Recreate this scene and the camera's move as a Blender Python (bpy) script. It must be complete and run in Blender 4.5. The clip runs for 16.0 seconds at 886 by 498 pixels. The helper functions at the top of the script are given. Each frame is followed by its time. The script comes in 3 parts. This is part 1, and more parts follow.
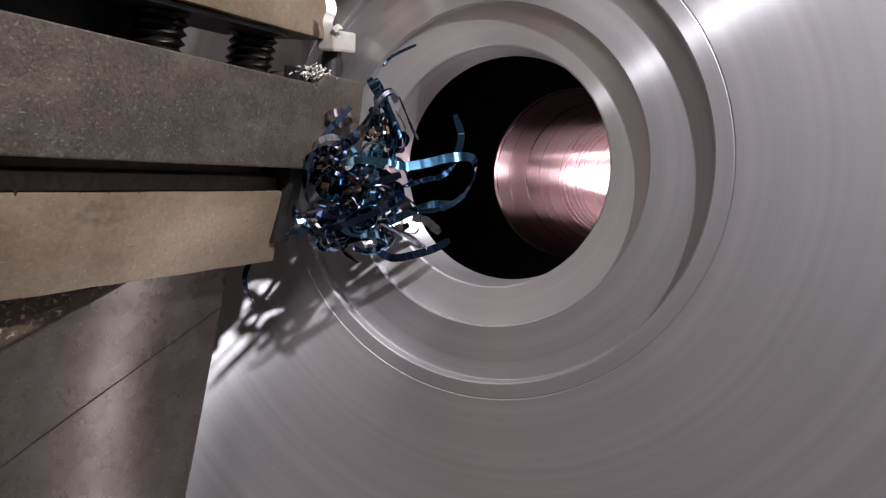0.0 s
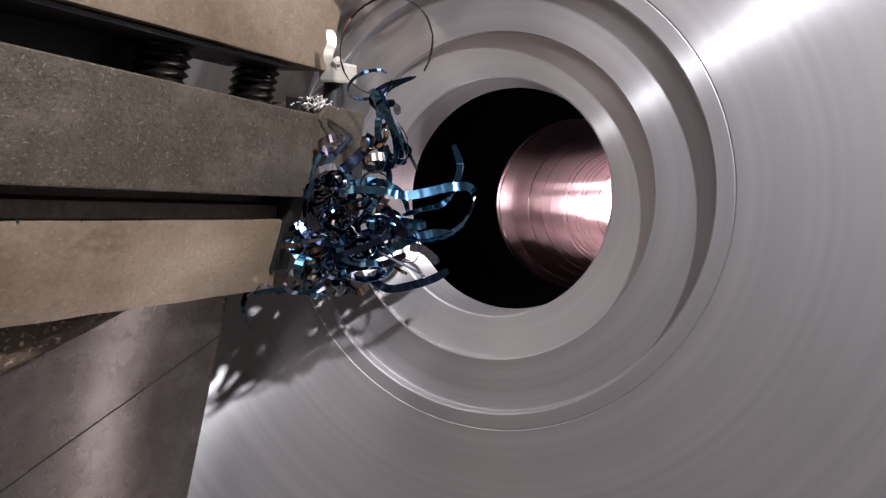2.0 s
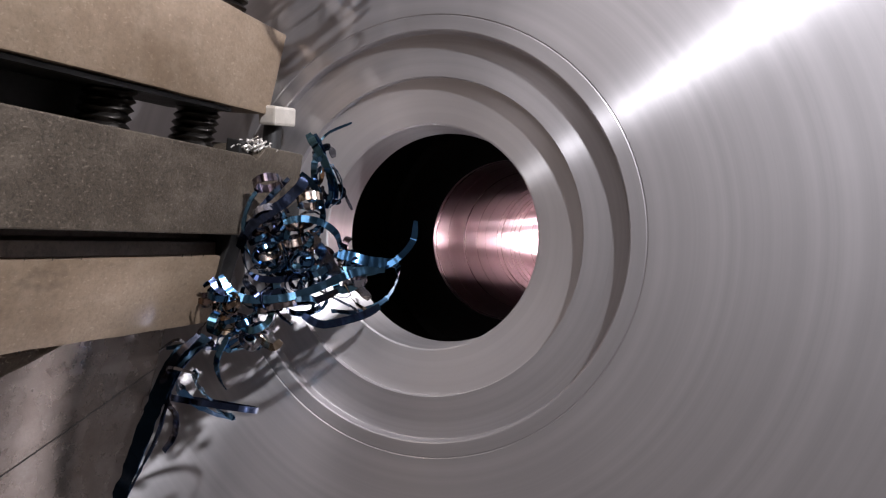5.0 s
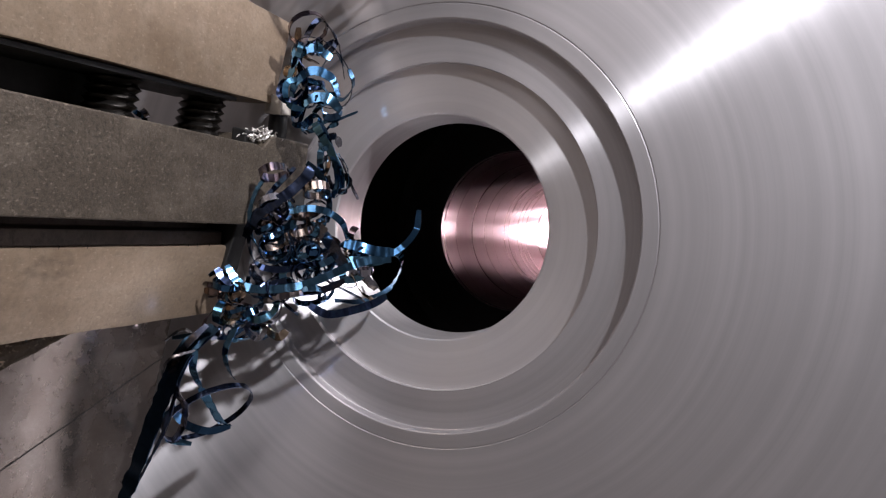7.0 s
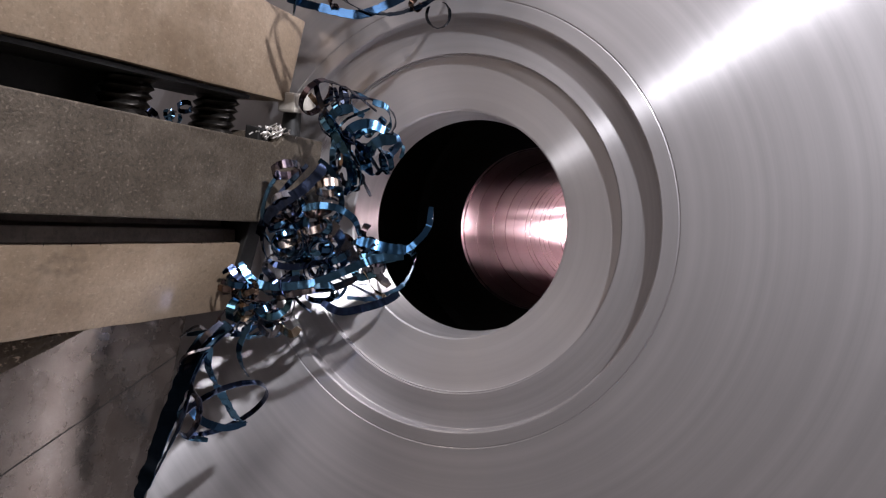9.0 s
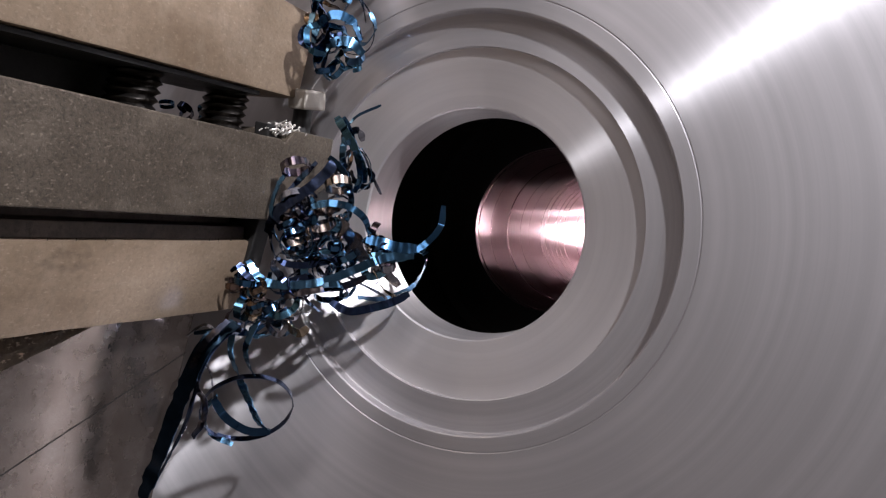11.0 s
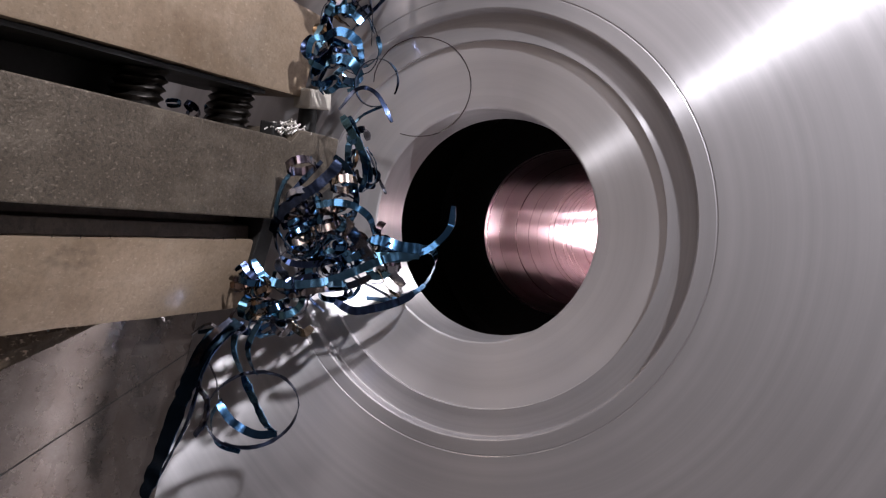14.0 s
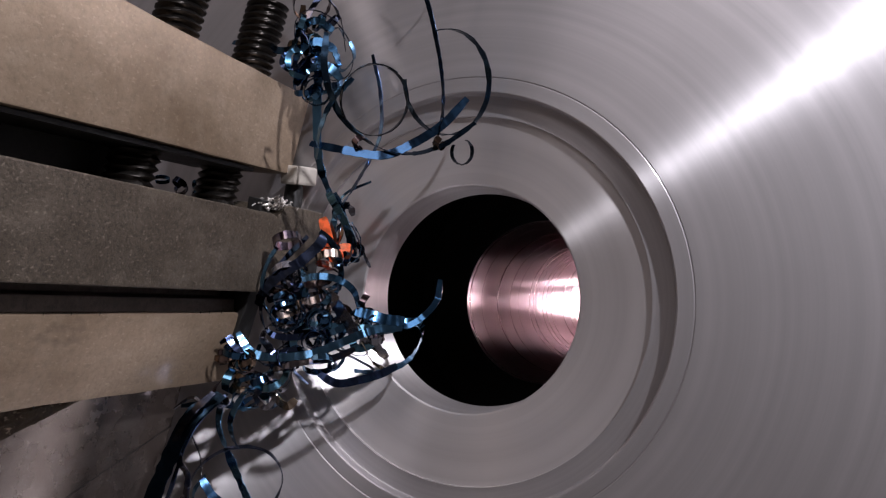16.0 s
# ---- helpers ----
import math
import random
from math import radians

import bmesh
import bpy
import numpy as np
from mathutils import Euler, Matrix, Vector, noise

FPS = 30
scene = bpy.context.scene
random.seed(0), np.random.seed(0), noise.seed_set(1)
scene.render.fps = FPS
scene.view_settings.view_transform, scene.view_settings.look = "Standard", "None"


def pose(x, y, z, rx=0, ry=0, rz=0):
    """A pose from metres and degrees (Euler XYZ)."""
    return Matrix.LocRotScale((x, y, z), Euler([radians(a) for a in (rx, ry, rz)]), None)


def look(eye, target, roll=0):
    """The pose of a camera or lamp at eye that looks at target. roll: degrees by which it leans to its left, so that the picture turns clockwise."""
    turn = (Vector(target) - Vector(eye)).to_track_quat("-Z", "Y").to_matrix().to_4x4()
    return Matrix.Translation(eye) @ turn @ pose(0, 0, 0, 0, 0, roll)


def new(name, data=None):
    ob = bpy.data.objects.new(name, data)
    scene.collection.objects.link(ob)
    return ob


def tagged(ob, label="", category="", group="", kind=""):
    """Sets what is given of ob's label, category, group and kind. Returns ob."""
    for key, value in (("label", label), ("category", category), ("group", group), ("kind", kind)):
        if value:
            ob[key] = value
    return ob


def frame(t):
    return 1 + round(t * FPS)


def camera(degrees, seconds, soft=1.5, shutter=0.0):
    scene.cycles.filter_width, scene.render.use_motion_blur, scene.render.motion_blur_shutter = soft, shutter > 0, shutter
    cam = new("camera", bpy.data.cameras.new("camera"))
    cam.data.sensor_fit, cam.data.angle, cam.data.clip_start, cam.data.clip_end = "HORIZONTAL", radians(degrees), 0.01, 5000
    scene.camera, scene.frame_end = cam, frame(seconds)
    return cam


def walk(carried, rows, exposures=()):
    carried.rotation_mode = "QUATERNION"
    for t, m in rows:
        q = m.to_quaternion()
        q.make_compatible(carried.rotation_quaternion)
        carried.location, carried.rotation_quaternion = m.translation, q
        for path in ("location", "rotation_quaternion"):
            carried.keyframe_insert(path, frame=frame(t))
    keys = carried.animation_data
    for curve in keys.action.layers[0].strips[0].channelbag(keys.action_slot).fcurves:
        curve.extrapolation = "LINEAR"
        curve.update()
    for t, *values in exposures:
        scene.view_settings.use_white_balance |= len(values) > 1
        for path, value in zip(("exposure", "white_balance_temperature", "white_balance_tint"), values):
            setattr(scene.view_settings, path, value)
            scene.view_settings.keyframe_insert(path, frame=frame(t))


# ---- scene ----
# Lengths of the plan are in recess radii; K turns them into metres.
K = 0.083
cam = camera(65.9, 16.0, soft=1.25)
PATH = [
    (0.0, 0.09415, -0.24368, 0.00262, 24.156, -7.720, -5.873),
    (0.5, 0.09552, -0.24565, 0.00484, 23.773, -6.227, -6.448),
    (1.0, 0.09459, -0.24799, 0.00639, 23.171, -4.262, -6.409),
    (1.5, 0.09297, -0.24337, 0.00658, 24.360, -4.493, -6.594),
    (2.0, 0.09454, -0.24431, 0.00338, 24.419, -5.437, -6.059),
    (2.5, 0.09152, -0.24433, 0.00484, 23.642, -4.872, -6.313),
    (3.0, 0.08886, -0.24274, 0.00416, 24.143, -5.361, -6.157),
    (3.5, 0.09802, -0.24309, 0.00603, 25.256, -3.828, -6.334),
    (4.0, 0.10218, -0.25839, 0.00906, 19.672, -2.083, -6.687),
    (6.5, 0.09758, -0.25797, 0.00767, 19.276, -3.540, -6.800),
    (7.0, 0.09826, -0.25736, 0.00734, 19.723, -3.237, -6.836),
    (7.5, 0.09798, -0.25418, 0.00734, 20.945, -3.956, -7.142),
    (8.0, 0.09645, -0.25546, 0.00760, 20.636, -4.214, -7.041),
    (8.5, 0.09607, -0.25502, 0.00776, 20.635, -3.821, -7.042),
    (9.0, 0.10064, -0.25415, 0.00713, 21.811, -3.581, -6.631),
    (9.5, 0.09536, -0.25206, 0.01025, 21.571, -3.713, -7.782),
    (12.0, 0.10004, -0.24895, 0.00280, 23.599, -2.684, -6.541),
    (12.5, 0.09717, -0.25304, 0.00436, 21.731, -1.687, -6.801),
    (13.0, 0.09887, -0.25320, 0.00365, 22.194, -2.218, -6.750),
    (13.5, 0.09506, -0.24734, 0.00572, 23.515, -3.777, -7.598),
    (14.0, 0.09536, -0.24819, 0.00414, 23.375, -3.226, -7.231),
    (14.5, 0.10033, -0.25648, 0.00782, 21.543, 1.293, -7.267),
    (15.0, 0.09849, -0.25438, 0.00889, 22.428, 0.712, -7.722),
    (15.5, 0.09782, -0.25692, 0.00742, 21.527, 2.128, -7.108),
    (16.0, 0.09419, -0.25602, 0.00773, 21.481, 2.296, -7.074),
]
walk(cam, [(t, pose(x, y, z, 90 + p, r, w)) for t, x, y, z, w, p, r in PATH],
     exposures=[(0, -0.02, 6500, 10), (0.5, 0.04, 6500, 10), (3.2, 0.12, 6500, 10), (4.0, -0.02, 6500, 11.5), (9.5, 0.0, 6500, 11.5), (14.0, -0.02, 6500, 12.5), (14.5, -0.45, 6500, 15), (16, -0.52, 6500, 15)])

# ---------------------------------------------------------------- light
world = bpy.data.worlds.new("workshop")
scene.world = world
world.use_nodes = True
world.node_tree.nodes["Background"].inputs[0].default_value = (0.30, 0.29, 0.29, 1)
world.node_tree.nodes["Background"].inputs[1].default_value = 0.22


def area_lamp(name, eye, target, size, power, colour, spread=180):
    data = bpy.data.lights.new(name, "AREA")
    data.shape, data.size, data.energy, data.color, data.spread = "DISK", size, power, colour, radians(spread)
    ob = new(name, data)
    ob.matrix_world = look(eye, target)
    return ob


# the machine's work lamp, the workshop's north ceiling lamp, and added helper lamps
area_lamp("work_lamp", (0.47, -0.35, 0.535), (0, 0, 0), 0.026, 13.5, (0.97, 0.98, 1.06))
# broad unseen fill, added to lift the metal's general brightness
area_lamp("fill_lamp_south", (0.3, -2.2, 1.85), (0.3, -2.2, 0), 1.6, 27.0, (1.0, 0.94, 0.98))
area_lamp("ceiling_lamp_north", (-1.85, -1.6, 1.85), (-1.85, -1.6, 0), 0.22, 13.0, (1.0, 0.90, 0.88))
# hidden pink lamps added deep in the bore to draw its two bright bands
area_lamp("bore_band_helper", (0.010, 0.80, 0.002), (-0.05, 0.4, 0.001), 0.030, 0.14, (1.0, 0.74, 0.80), 60)
area_lamp("bore_band_helper_small", (0.010, 0.805, -0.026), (-0.05, 0.4, -0.012), 0.010, 0.03, (1.0, 0.76, 0.83), 60)

# ---------------------------------------------------------------- materials


class Mat:
    """A node material with a Principled shader; keeps the calls short."""

    def __init__(self, name, colour=(0.5, 0.5, 0.5), rough=0.5, metal=0.0):
        self.m = bpy.data.materials.new(name)
        self.m.use_nodes = True
        self.t = self.m.node_tree
        self.b = self.t.nodes["Principled BSDF"]
        self.b.inputs["Base Color"].default_value = (*colour, 1)
        self.b.inputs["Roughness"].default_value = rough
        self.b.inputs["Metallic"].default_value = metal

    def node(self, kind, **sets):
        n = self.t.nodes.new(kind)
        for key, value in sets.items():
            if key in n.inputs:
                n.inputs[key].default_value = value
        return n

    def link(self, a, b):
        self.t.links.new(a, b)

    def coords(self, scale=(1, 1, 1)):
        c = self.node("ShaderNodeTexCoord")
        m = self.node("ShaderNodeMapping")
        m.inputs["Scale"].default_value = scale
        self.link(c.outputs["Object"], m.inputs["Vector"])
        return m.outputs[0]

    def noise(self, scale, detail=4, vec=None, rough=0.6):
        n = self.node("ShaderNodeTexNoise", Scale=scale, Detail=detail, Roughness=rough)
        self.link(vec if vec is not None else self.coords(), n.inputs["Vector"])
        return n.outputs["Fac"]

    def ramp(self, fac, stops):
        r = self.node("ShaderNodeValToRGB")
        e = r.color_ramp.elements
        while len(e) < len(stops):
            e.new(0.5)
        for el, (pos, col) in zip(e, stops):
            el.position, el.color = pos, (*col, 1) if len(col) == 3 else col
        self.link(fac, r.inputs[0])
        return r.outputs[0]

    def mix(self, fac, a, b, mode="MIX"):
        n = self.t.nodes.new("ShaderNodeMix")
        n.data_type, n.blend_type = "RGBA", mode
        for sock, v in ((n.inputs[0], fac), (n.inputs[6], a), (n.inputs[7], b)):
            if isinstance(v, (int, float)):
                sock.default_value = v
            elif isinstance(v, tuple):
                sock.default_value = (*v, 1)
            else:
                self.link(v, sock)
        return n.outputs[2]

    def colour(self, sock):
        self.link(sock, self.b.inputs["Base Color"])

    def rough(self, fac, lo, hi):
        r = self.node("ShaderNodeMapRange")
        r.inputs[3].default_value, r.inputs[4].default_value = lo, hi
        self.link(fac, r.inputs[0])
        self.link(r.outputs[0], self.b.inputs["Roughness"])

    def bump(self, fac, strength, distance):
        n = self.node("ShaderNodeBump", Strength=strength, Distance=distance)
        self.link(fac, n.inputs["Height"])
        self.link(n.outputs[0], self.b.inputs["Normal"])


def rings_coords(mat, scale):
    """A vector that only changes with the distance from the spindle axis (y) and the depth."""
    c = mat.node("ShaderNodeTexCoord")
    s = mat.node("ShaderNodeSeparateXYZ")
    mat.link(c.outputs["Object"], s.inputs[0])
    cb = mat.node("ShaderNodeCombineXYZ")
    mat.link(s.outputs[0], cb.inputs[0])
    mat.link(s.outputs[2], cb.inputs[1])
    ln = mat.t.nodes.new("ShaderNodeVectorMath")
    ln.operation = "LENGTH"
    mat.link(cb.outputs[0], ln.inputs[0])
    out = mat.node("ShaderNodeCombineXYZ")
    mat.link(ln.outputs["Value"], out.inputs[0])
    mat.link(s.outputs[1], out.inputs[1])
    m = mat.node("ShaderNodeMapping")
    m.inputs["Scale"].default_value = (scale, scale, scale)
    mat.link(out.outputs[0], m.inputs[0])
    return m.outputs[0]


def turned_steel(name, colour, rough, aniso, wear=0.25, matt=0.0, relief=0.12):
    """Lathe-turned steel: fine grooves round the axis; matt is the share of duller metal between them."""
    m = Mat(name, colour, rough, 1.0)
    v = rings_coords(m, 1.0)
    fine = m.noise(1800, 3, v, 0.8)
    wide = m.noise(120, 3, v, 0.6)
    blot = m.noise(14, 4)
    dark = tuple(c * (1 - wear) for c in colour)
    c = m.mix(fine, dark, colour)
    c = m.mix(m.ramp(wide, [(0.35, (0, 0, 0)), (0.7, (1, 1, 1))]), c, tuple(min(1, k * 1.08) for k in colour))
    c = m.mix(m.ramp(blot, [(0.4, (0, 0, 0)), (0.75, (0.35, 0.35, 0.35))]), c, tuple(k * 0.8 for k in colour))
    m.colour(c)
    m.rough(wide, rough - 0.05, rough + 0.06)
    m.b.inputs["Anisotropic"].default_value = aniso
    m.b.inputs["Anisotropic Rotation"].default_value = 0.25
    t = m.node("ShaderNodeTangent")
    t.direction_type, t.axis = "RADIAL", "Y"
    m.link(t.outputs[0], m.b.inputs["Tangent"])
    m.bump(fine, relief, 0.0001)
    if matt:
        glow = m.node("ShaderNodeBsdfPrincipled", Roughness=0.45, Metallic=1.0, Anisotropic=1.0)
        glow.inputs["Anisotropic Rotation"].default_value = 0.25
        m.link(t.outputs[0], glow.inputs["Tangent"])
        # the trailing flanks of the feed grooves all lean towards the axis
        place = m.node("ShaderNodeNewGeometry")
        lean = m.node("ShaderNodeVectorMath")
        lean.operation = "MULTIPLY"
        lean.inputs[1].default_value = (1, 0, 1)
        m.link(place.outputs["Position"], lean.inputs[0])
        unit = m.node("ShaderNodeVectorMath")
        unit.operation = "NORMALIZE"
        m.link(lean.outputs[0], unit.inputs[0])
        tilt = m.node("ShaderNodeVectorMath")
        tilt.operation = "MULTIPLY_ADD"
        tilt.inputs[1].default_value = (-0.88, -0.88, -0.88)
        m.link(unit.outputs[0], tilt.inputs[0])
        m.link(place.outputs["Normal"], tilt.inputs[2])
        level = m.node("ShaderNodeVectorMath")
        level.operation = "NORMALIZE"
        m.link(tilt.outputs[0], level.inputs[0])
        flank = m.node("ShaderNodeBsdfPrincipled", Roughness=0.47, Metallic=1.0, Anisotropic=1.0)
        flank.inputs["Anisotropic Rotation"].default_value = 0.25
        m.link(t.outputs[0], flank.inputs["Tangent"])
        m.link(level.outputs[0], flank.inputs["Normal"])
        dull = m.node("ShaderNodeBsdfPrincipled", Roughness=0.62, Metallic=1.0)
        last = m.b.outputs[0]
        for lobe, share in ((glow, 0.38), (flank, 0.48), (dull, matt)):
            m.link(c, lobe.inputs["Base Color"])
            both = m.node("ShaderNodeMixShader", Fac=share)
            m.link(last, both.inputs[1])
            m.link(lobe.outputs[0], both.inputs[2])
            last = both.outputs[0]
        m.link(last, m.t.nodes["Material Output"].inputs["Surface"])
    return m.m


STEEL = turned_steel("turned_steel", (0.64, 0.615, 0.62), 0.20, 1.0, 0.25, 0.33)
# fresh steel, its colour raised to brighten the cut floor
FRESH = turned_steel("brightened_fresh_steel", (0.80, 0.765, 0.76), 0.21, 1.0, 0.16, 0.36)
# near black painted in for the shade behind the bore lip
BORE_DARK = turned_steel("shaded_bore", (0.03, 0.028, 0.027), 0.7, 0.2)
BORE_PINK = turned_steel("polished_bore", (0.25, 0.18, 0.185), 0.28, 1.0, 0.03, 0.0, 0.006)


def worn_metal(name, base, stain, light, rough, metal, grain, spots=0.0, relief=0.25, specks=0.0, pits=0.9, blots=0.0, smears=0.0):
    """Handled machine steel: mottled colour, oil stains, pale rubbed patches, pits and bright specks."""
    m = Mat(name, base, rough, metal)
    big, mid, fine = m.noise(22, 6, None, 0.7), m.noise(110, 5), m.noise(grain, 4, None, 0.8)
    c = m.mix(m.ramp(big, [(0.40, (0, 0, 0)), (0.66, (1, 1, 1))]), base, stain)
    c = m.mix(m.ramp(mid, [(0.52, (0, 0, 0)), (0.75, (0.35, 0.35, 0.35))]), c, light)
    c = m.mix(m.ramp(fine, [(0.32, (pits, pits, pits)), (0.54, (0, 0, 0))]), c, tuple(k * 0.4 for k in base))
    if specks:
        sp = m.noise(grain * 1.7, 2, m.coords((1, 0.6, 1)), 0.5)
        c = m.mix(m.ramp(sp, [(0.60, (0, 0, 0)), (0.74, (specks, specks, specks))]), c, tuple(min(1, k * 2.6) for k in light))
    if spots:
        v = m.node("ShaderNodeTexVoronoi", Scale=spots)
        m.link(m.coords(), v.inputs["Vector"])
        c = m.mix(m.ramp(v.outputs["Distance"], [(0.05, (0.8, 0.8, 0.8)), (0.12, (0, 0, 0))]), c, tuple(k * 0.35 for k in base))
    if blots:
        far = m.noise(55, 3, m.coords((1.0, 0.8, 1.3)), 0.75)
        c = m.mix(m.ramp(far, [(0.63, (0, 0, 0)), (0.72, (blots, blots, blots))]), c, tuple(k * 0.45 for k in stain))
    if smears:
        wide = m.noise(75, 5, m.coords((1.0, 0.45, 1.0)), 0.7)
        c = m.mix(m.ramp(wide, [(0.50, (0, 0, 0)), (0.72, (smears, smears, smears))]), c, tuple(min(1, k * 1.5) for k in light))
    m.colour(c)
    m.rough(mid, rough - 0.1, rough + 0.14)
    m.bump(fine, relief, 0.0003)
    return m


CREAM = worn_metal("holder_steel", (0.27, 0.20, 0.138), (0.18, 0.126, 0.081), (0.335, 0.27, 0.203), 0.36, 0.45, 600, 0, 0.22, 0.1, 0.4, 0.45, 0.15)
SHANK = worn_metal("blackened_shank", (0.086, 0.068, 0.050), (0.056, 0.043, 0.031), (0.155, 0.127, 0.098), 0.40, 0.45, 760, 0, 1.0, 0.3, 0.95, 0.3, 0.3)
# near black, for dark parts and for shade in the slot
DARK = worn_metal("dark_parts_and_shade", (0.014, 0.013, 0.012), (0.008, 0.008, 0.008), (0.022, 0.02, 0.019), 0.5, 0.2, 500)
GREY = worn_metal("ground_steel", (0.18, 0.153, 0.136), (0.11, 0.086, 0.072), (0.22, 0.196, 0.18), 0.25, 0.9, 800, 0, 0.05, 0.08, 0.2, 0.1, 0.12)
GREY.b.inputs["Anisotropic"].default_value = 0.85
GREY.b.inputs["Anisotropic Rotation"].default_value = 0.25
grain_way = GREY.node("ShaderNodeTangent")
grain_way.direction_type, grain_way.axis = "RADIAL", "Z"
GREY.link(grain_way.outputs[0], GREY.b.inputs["Tangent"])
CAST = worn_metal("rough_casting", (0.20, 0.145, 0.095), (0.12, 0.085, 0.055), (0.34, 0.27, 0.20), 0.5, 0.2, 420, 0, 1.0, 0.9)
BRIGHT = worn_metal("oily_screw_steel", (0.075, 0.068, 0.062), (0.03, 0.027, 0.024), (0.12, 0.11, 0.10), 0.38, 1.0, 600)
OILY = worn_metal("oily_brown", (0.12, 0.092, 0.072), (0.05, 0.036, 0.028), (0.19, 0.15, 0.12), 0.4, 0.3, 500, 0, 0.4)
PALE = worn_metal("pale_block", (0.50, 0.46, 0.40), (0.38, 0.34, 0.29), (0.60, 0.56, 0.51), 0.4, 0.3, 350, 0, 0.08, 0, 0.3)
SILVER = worn_metal("silver_swarf", (0.72, 0.68, 0.63), (0.5, 0.45, 0.4), (0.85, 0.83, 0.8), 0.35, 0.5, 500)


def chip_steel(name, stops, rough):
    """Heat-tinted steel ribbon: the temper colours run along and between the ribbons."""
    m = Mat(name, stops[0][1], rough, 1.0)
    info = m.node("ShaderNodeObjectInfo")
    n = m.noise(130, 3)
    add = m.t.nodes.new("ShaderNodeMath")
    add.operation = "MULTIPLY_ADD"
    add.inputs[1].default_value = 0.45
    m.link(n, add.inputs[0])
    sc = m.t.nodes.new("ShaderNodeMath")
    sc.operation = "MULTIPLY"
    sc.inputs[1].default_value = 0.75
    m.link(info.outputs["Random"], sc.inputs[0])
    m.link(sc.outputs[0], add.inputs[2])
    m.colour(m.ramp(add.outputs[0], stops))
    m.rough(m.noise(400, 3), rough - 0.06, rough + 0.1)
    m.bump(m.noise(900, 2), 0.15, 0.0001)
    return m


BLUE = chip_steel("blued_chip", [(0.10, (0.025, 0.045, 0.09)), (0.35, (0.05, 0.12, 0.23)), (0.55, (0.10, 0.23, 0.36)),
                                 (0.72, (0.05, 0.075, 0.16)), (0.93, (0.05, 0.065, 0.11)), (1.0, (0.14, 0.12, 0.12))], 0.12)
CYAN = chip_steel("pale_blue_chip", [(0.2, (0.055, 0.16, 0.28)), (0.6, (0.13, 0.29, 0.41)), (0.9, (0.045, 0.12, 0.23))], 0.13)
STRAW = chip_steel("straw_chip", [(0.2, (0.36, 0.27, 0.18)), (0.5, (0.22, 0.15, 0.12)), (0.75, (0.12, 0.10, 0.14)), (0.95, (0.46, 0.38, 0.29))], 0.14)
INK = chip_steel("dark_blue_chip", [(0.2, (0.008, 0.014, 0.026)), (0.6, (0.016, 0.036, 0.066)), (0.9, (0.03, 0.06, 0.10))], 0.2)
SMOKE = chip_steel("smoky_chip", [(0.2, (0.18, 0.18, 0.21)), (0.6, (0.32, 0.31, 0.34)), (0.9, (0.11, 0.13, 0.19))], 0.2)
HOT = Mat("glowing_chip", (0.3, 0.08, 0.03), 0.5, 0.3)
HOT.b.inputs["Emission Color"].default_value = (1.0, 0.16, 0.04, 1)
HOT.link(HOT.ramp(HOT.noise(260, 3), [(0.38, (0.06, 0.004, 0.002)), (0.66, (1.0, 0.12, 0.03))]), HOT.b.inputs["Emission Color"])
HOT.b.inputs["Emission Strength"].default_value = 0.8
WALL = Mat("workshop_wall", (0.45, 0.43, 0.42), 0.8, 0.0)
WALL.colour(WALL.ramp(WALL.noise(1.6, 5), [(0.3, (0.36, 0.34, 0.33)), (0.7, (0.50, 0.48, 0.47))]))

# ---------------------------------------------------------------- helpers for things


def empty(name, at=(0, 0, 0)):
    ob = new(name)
    ob.empty_display_size = 0.01
    ob.matrix_world = Matrix.Translation(at)
    return ob


def part(name, bm, material, parent=None, label=""):
    me = bpy.data.meshes.new(name)
    bm.normal_update()
    bm.to_mesh(me)
    bm.free()
    me.materials.append(material.m if isinstance(material, Mat) else material)
    ob = new(name, me)
    ob.parent = parent
    if label:
        ob["label"] = label
    return ob


def smooth(ob, angle=30):
    me = ob.data
    me.shade_smooth()
    me.set_sharp_from_angle(angle=radians(angle))
    return ob


def block(bm, lo, hi, bevel=0.0, segments=2):
    """An axis-aligned box between two corners, in recess radii."""
    made = bmesh.ops.create_cube(bm, size=1)["verts"]
    for v in made:
        v.co = Vector([K * (lo[i] + (hi[i] - lo[i]) * (v.co[i] + 0.5)) for i in range(3)])
    if bevel:
        edges = {e for v in made for e in v.link_edges}
        bmesh.ops.bevel(bm, geom=list(edges), offset=bevel * K, segments=segments, profile=0.6, affect="EDGES")
    return bm


def prism(outline, x0, x1, bevel=0.0):
    """A solid whose (y, z) outline, in recess radii, runs from x0 to x1."""
    bm = bmesh.new()
    a = [bm.verts.new((x0 * K, y * K, z * K)) for y, z in outline]
    b = [bm.verts.new((x1 * K, y * K, z * K)) for y, z in outline]
    bm.faces.new(a)
    bm.faces.new(b[::-1])
    n = len(a)
    for i in range(n):
        bm.faces.new((a[i], b[i], b[(i + 1) % n], a[(i + 1) % n]))
    bmesh.ops.recalc_face_normals(bm, faces=bm.faces)
    if bevel:
        bmesh.ops.bevel(bm, geom=list(bm.edges), offset=bevel * K, segments=2, profile=0.6, affect="EDGES")
    return bm


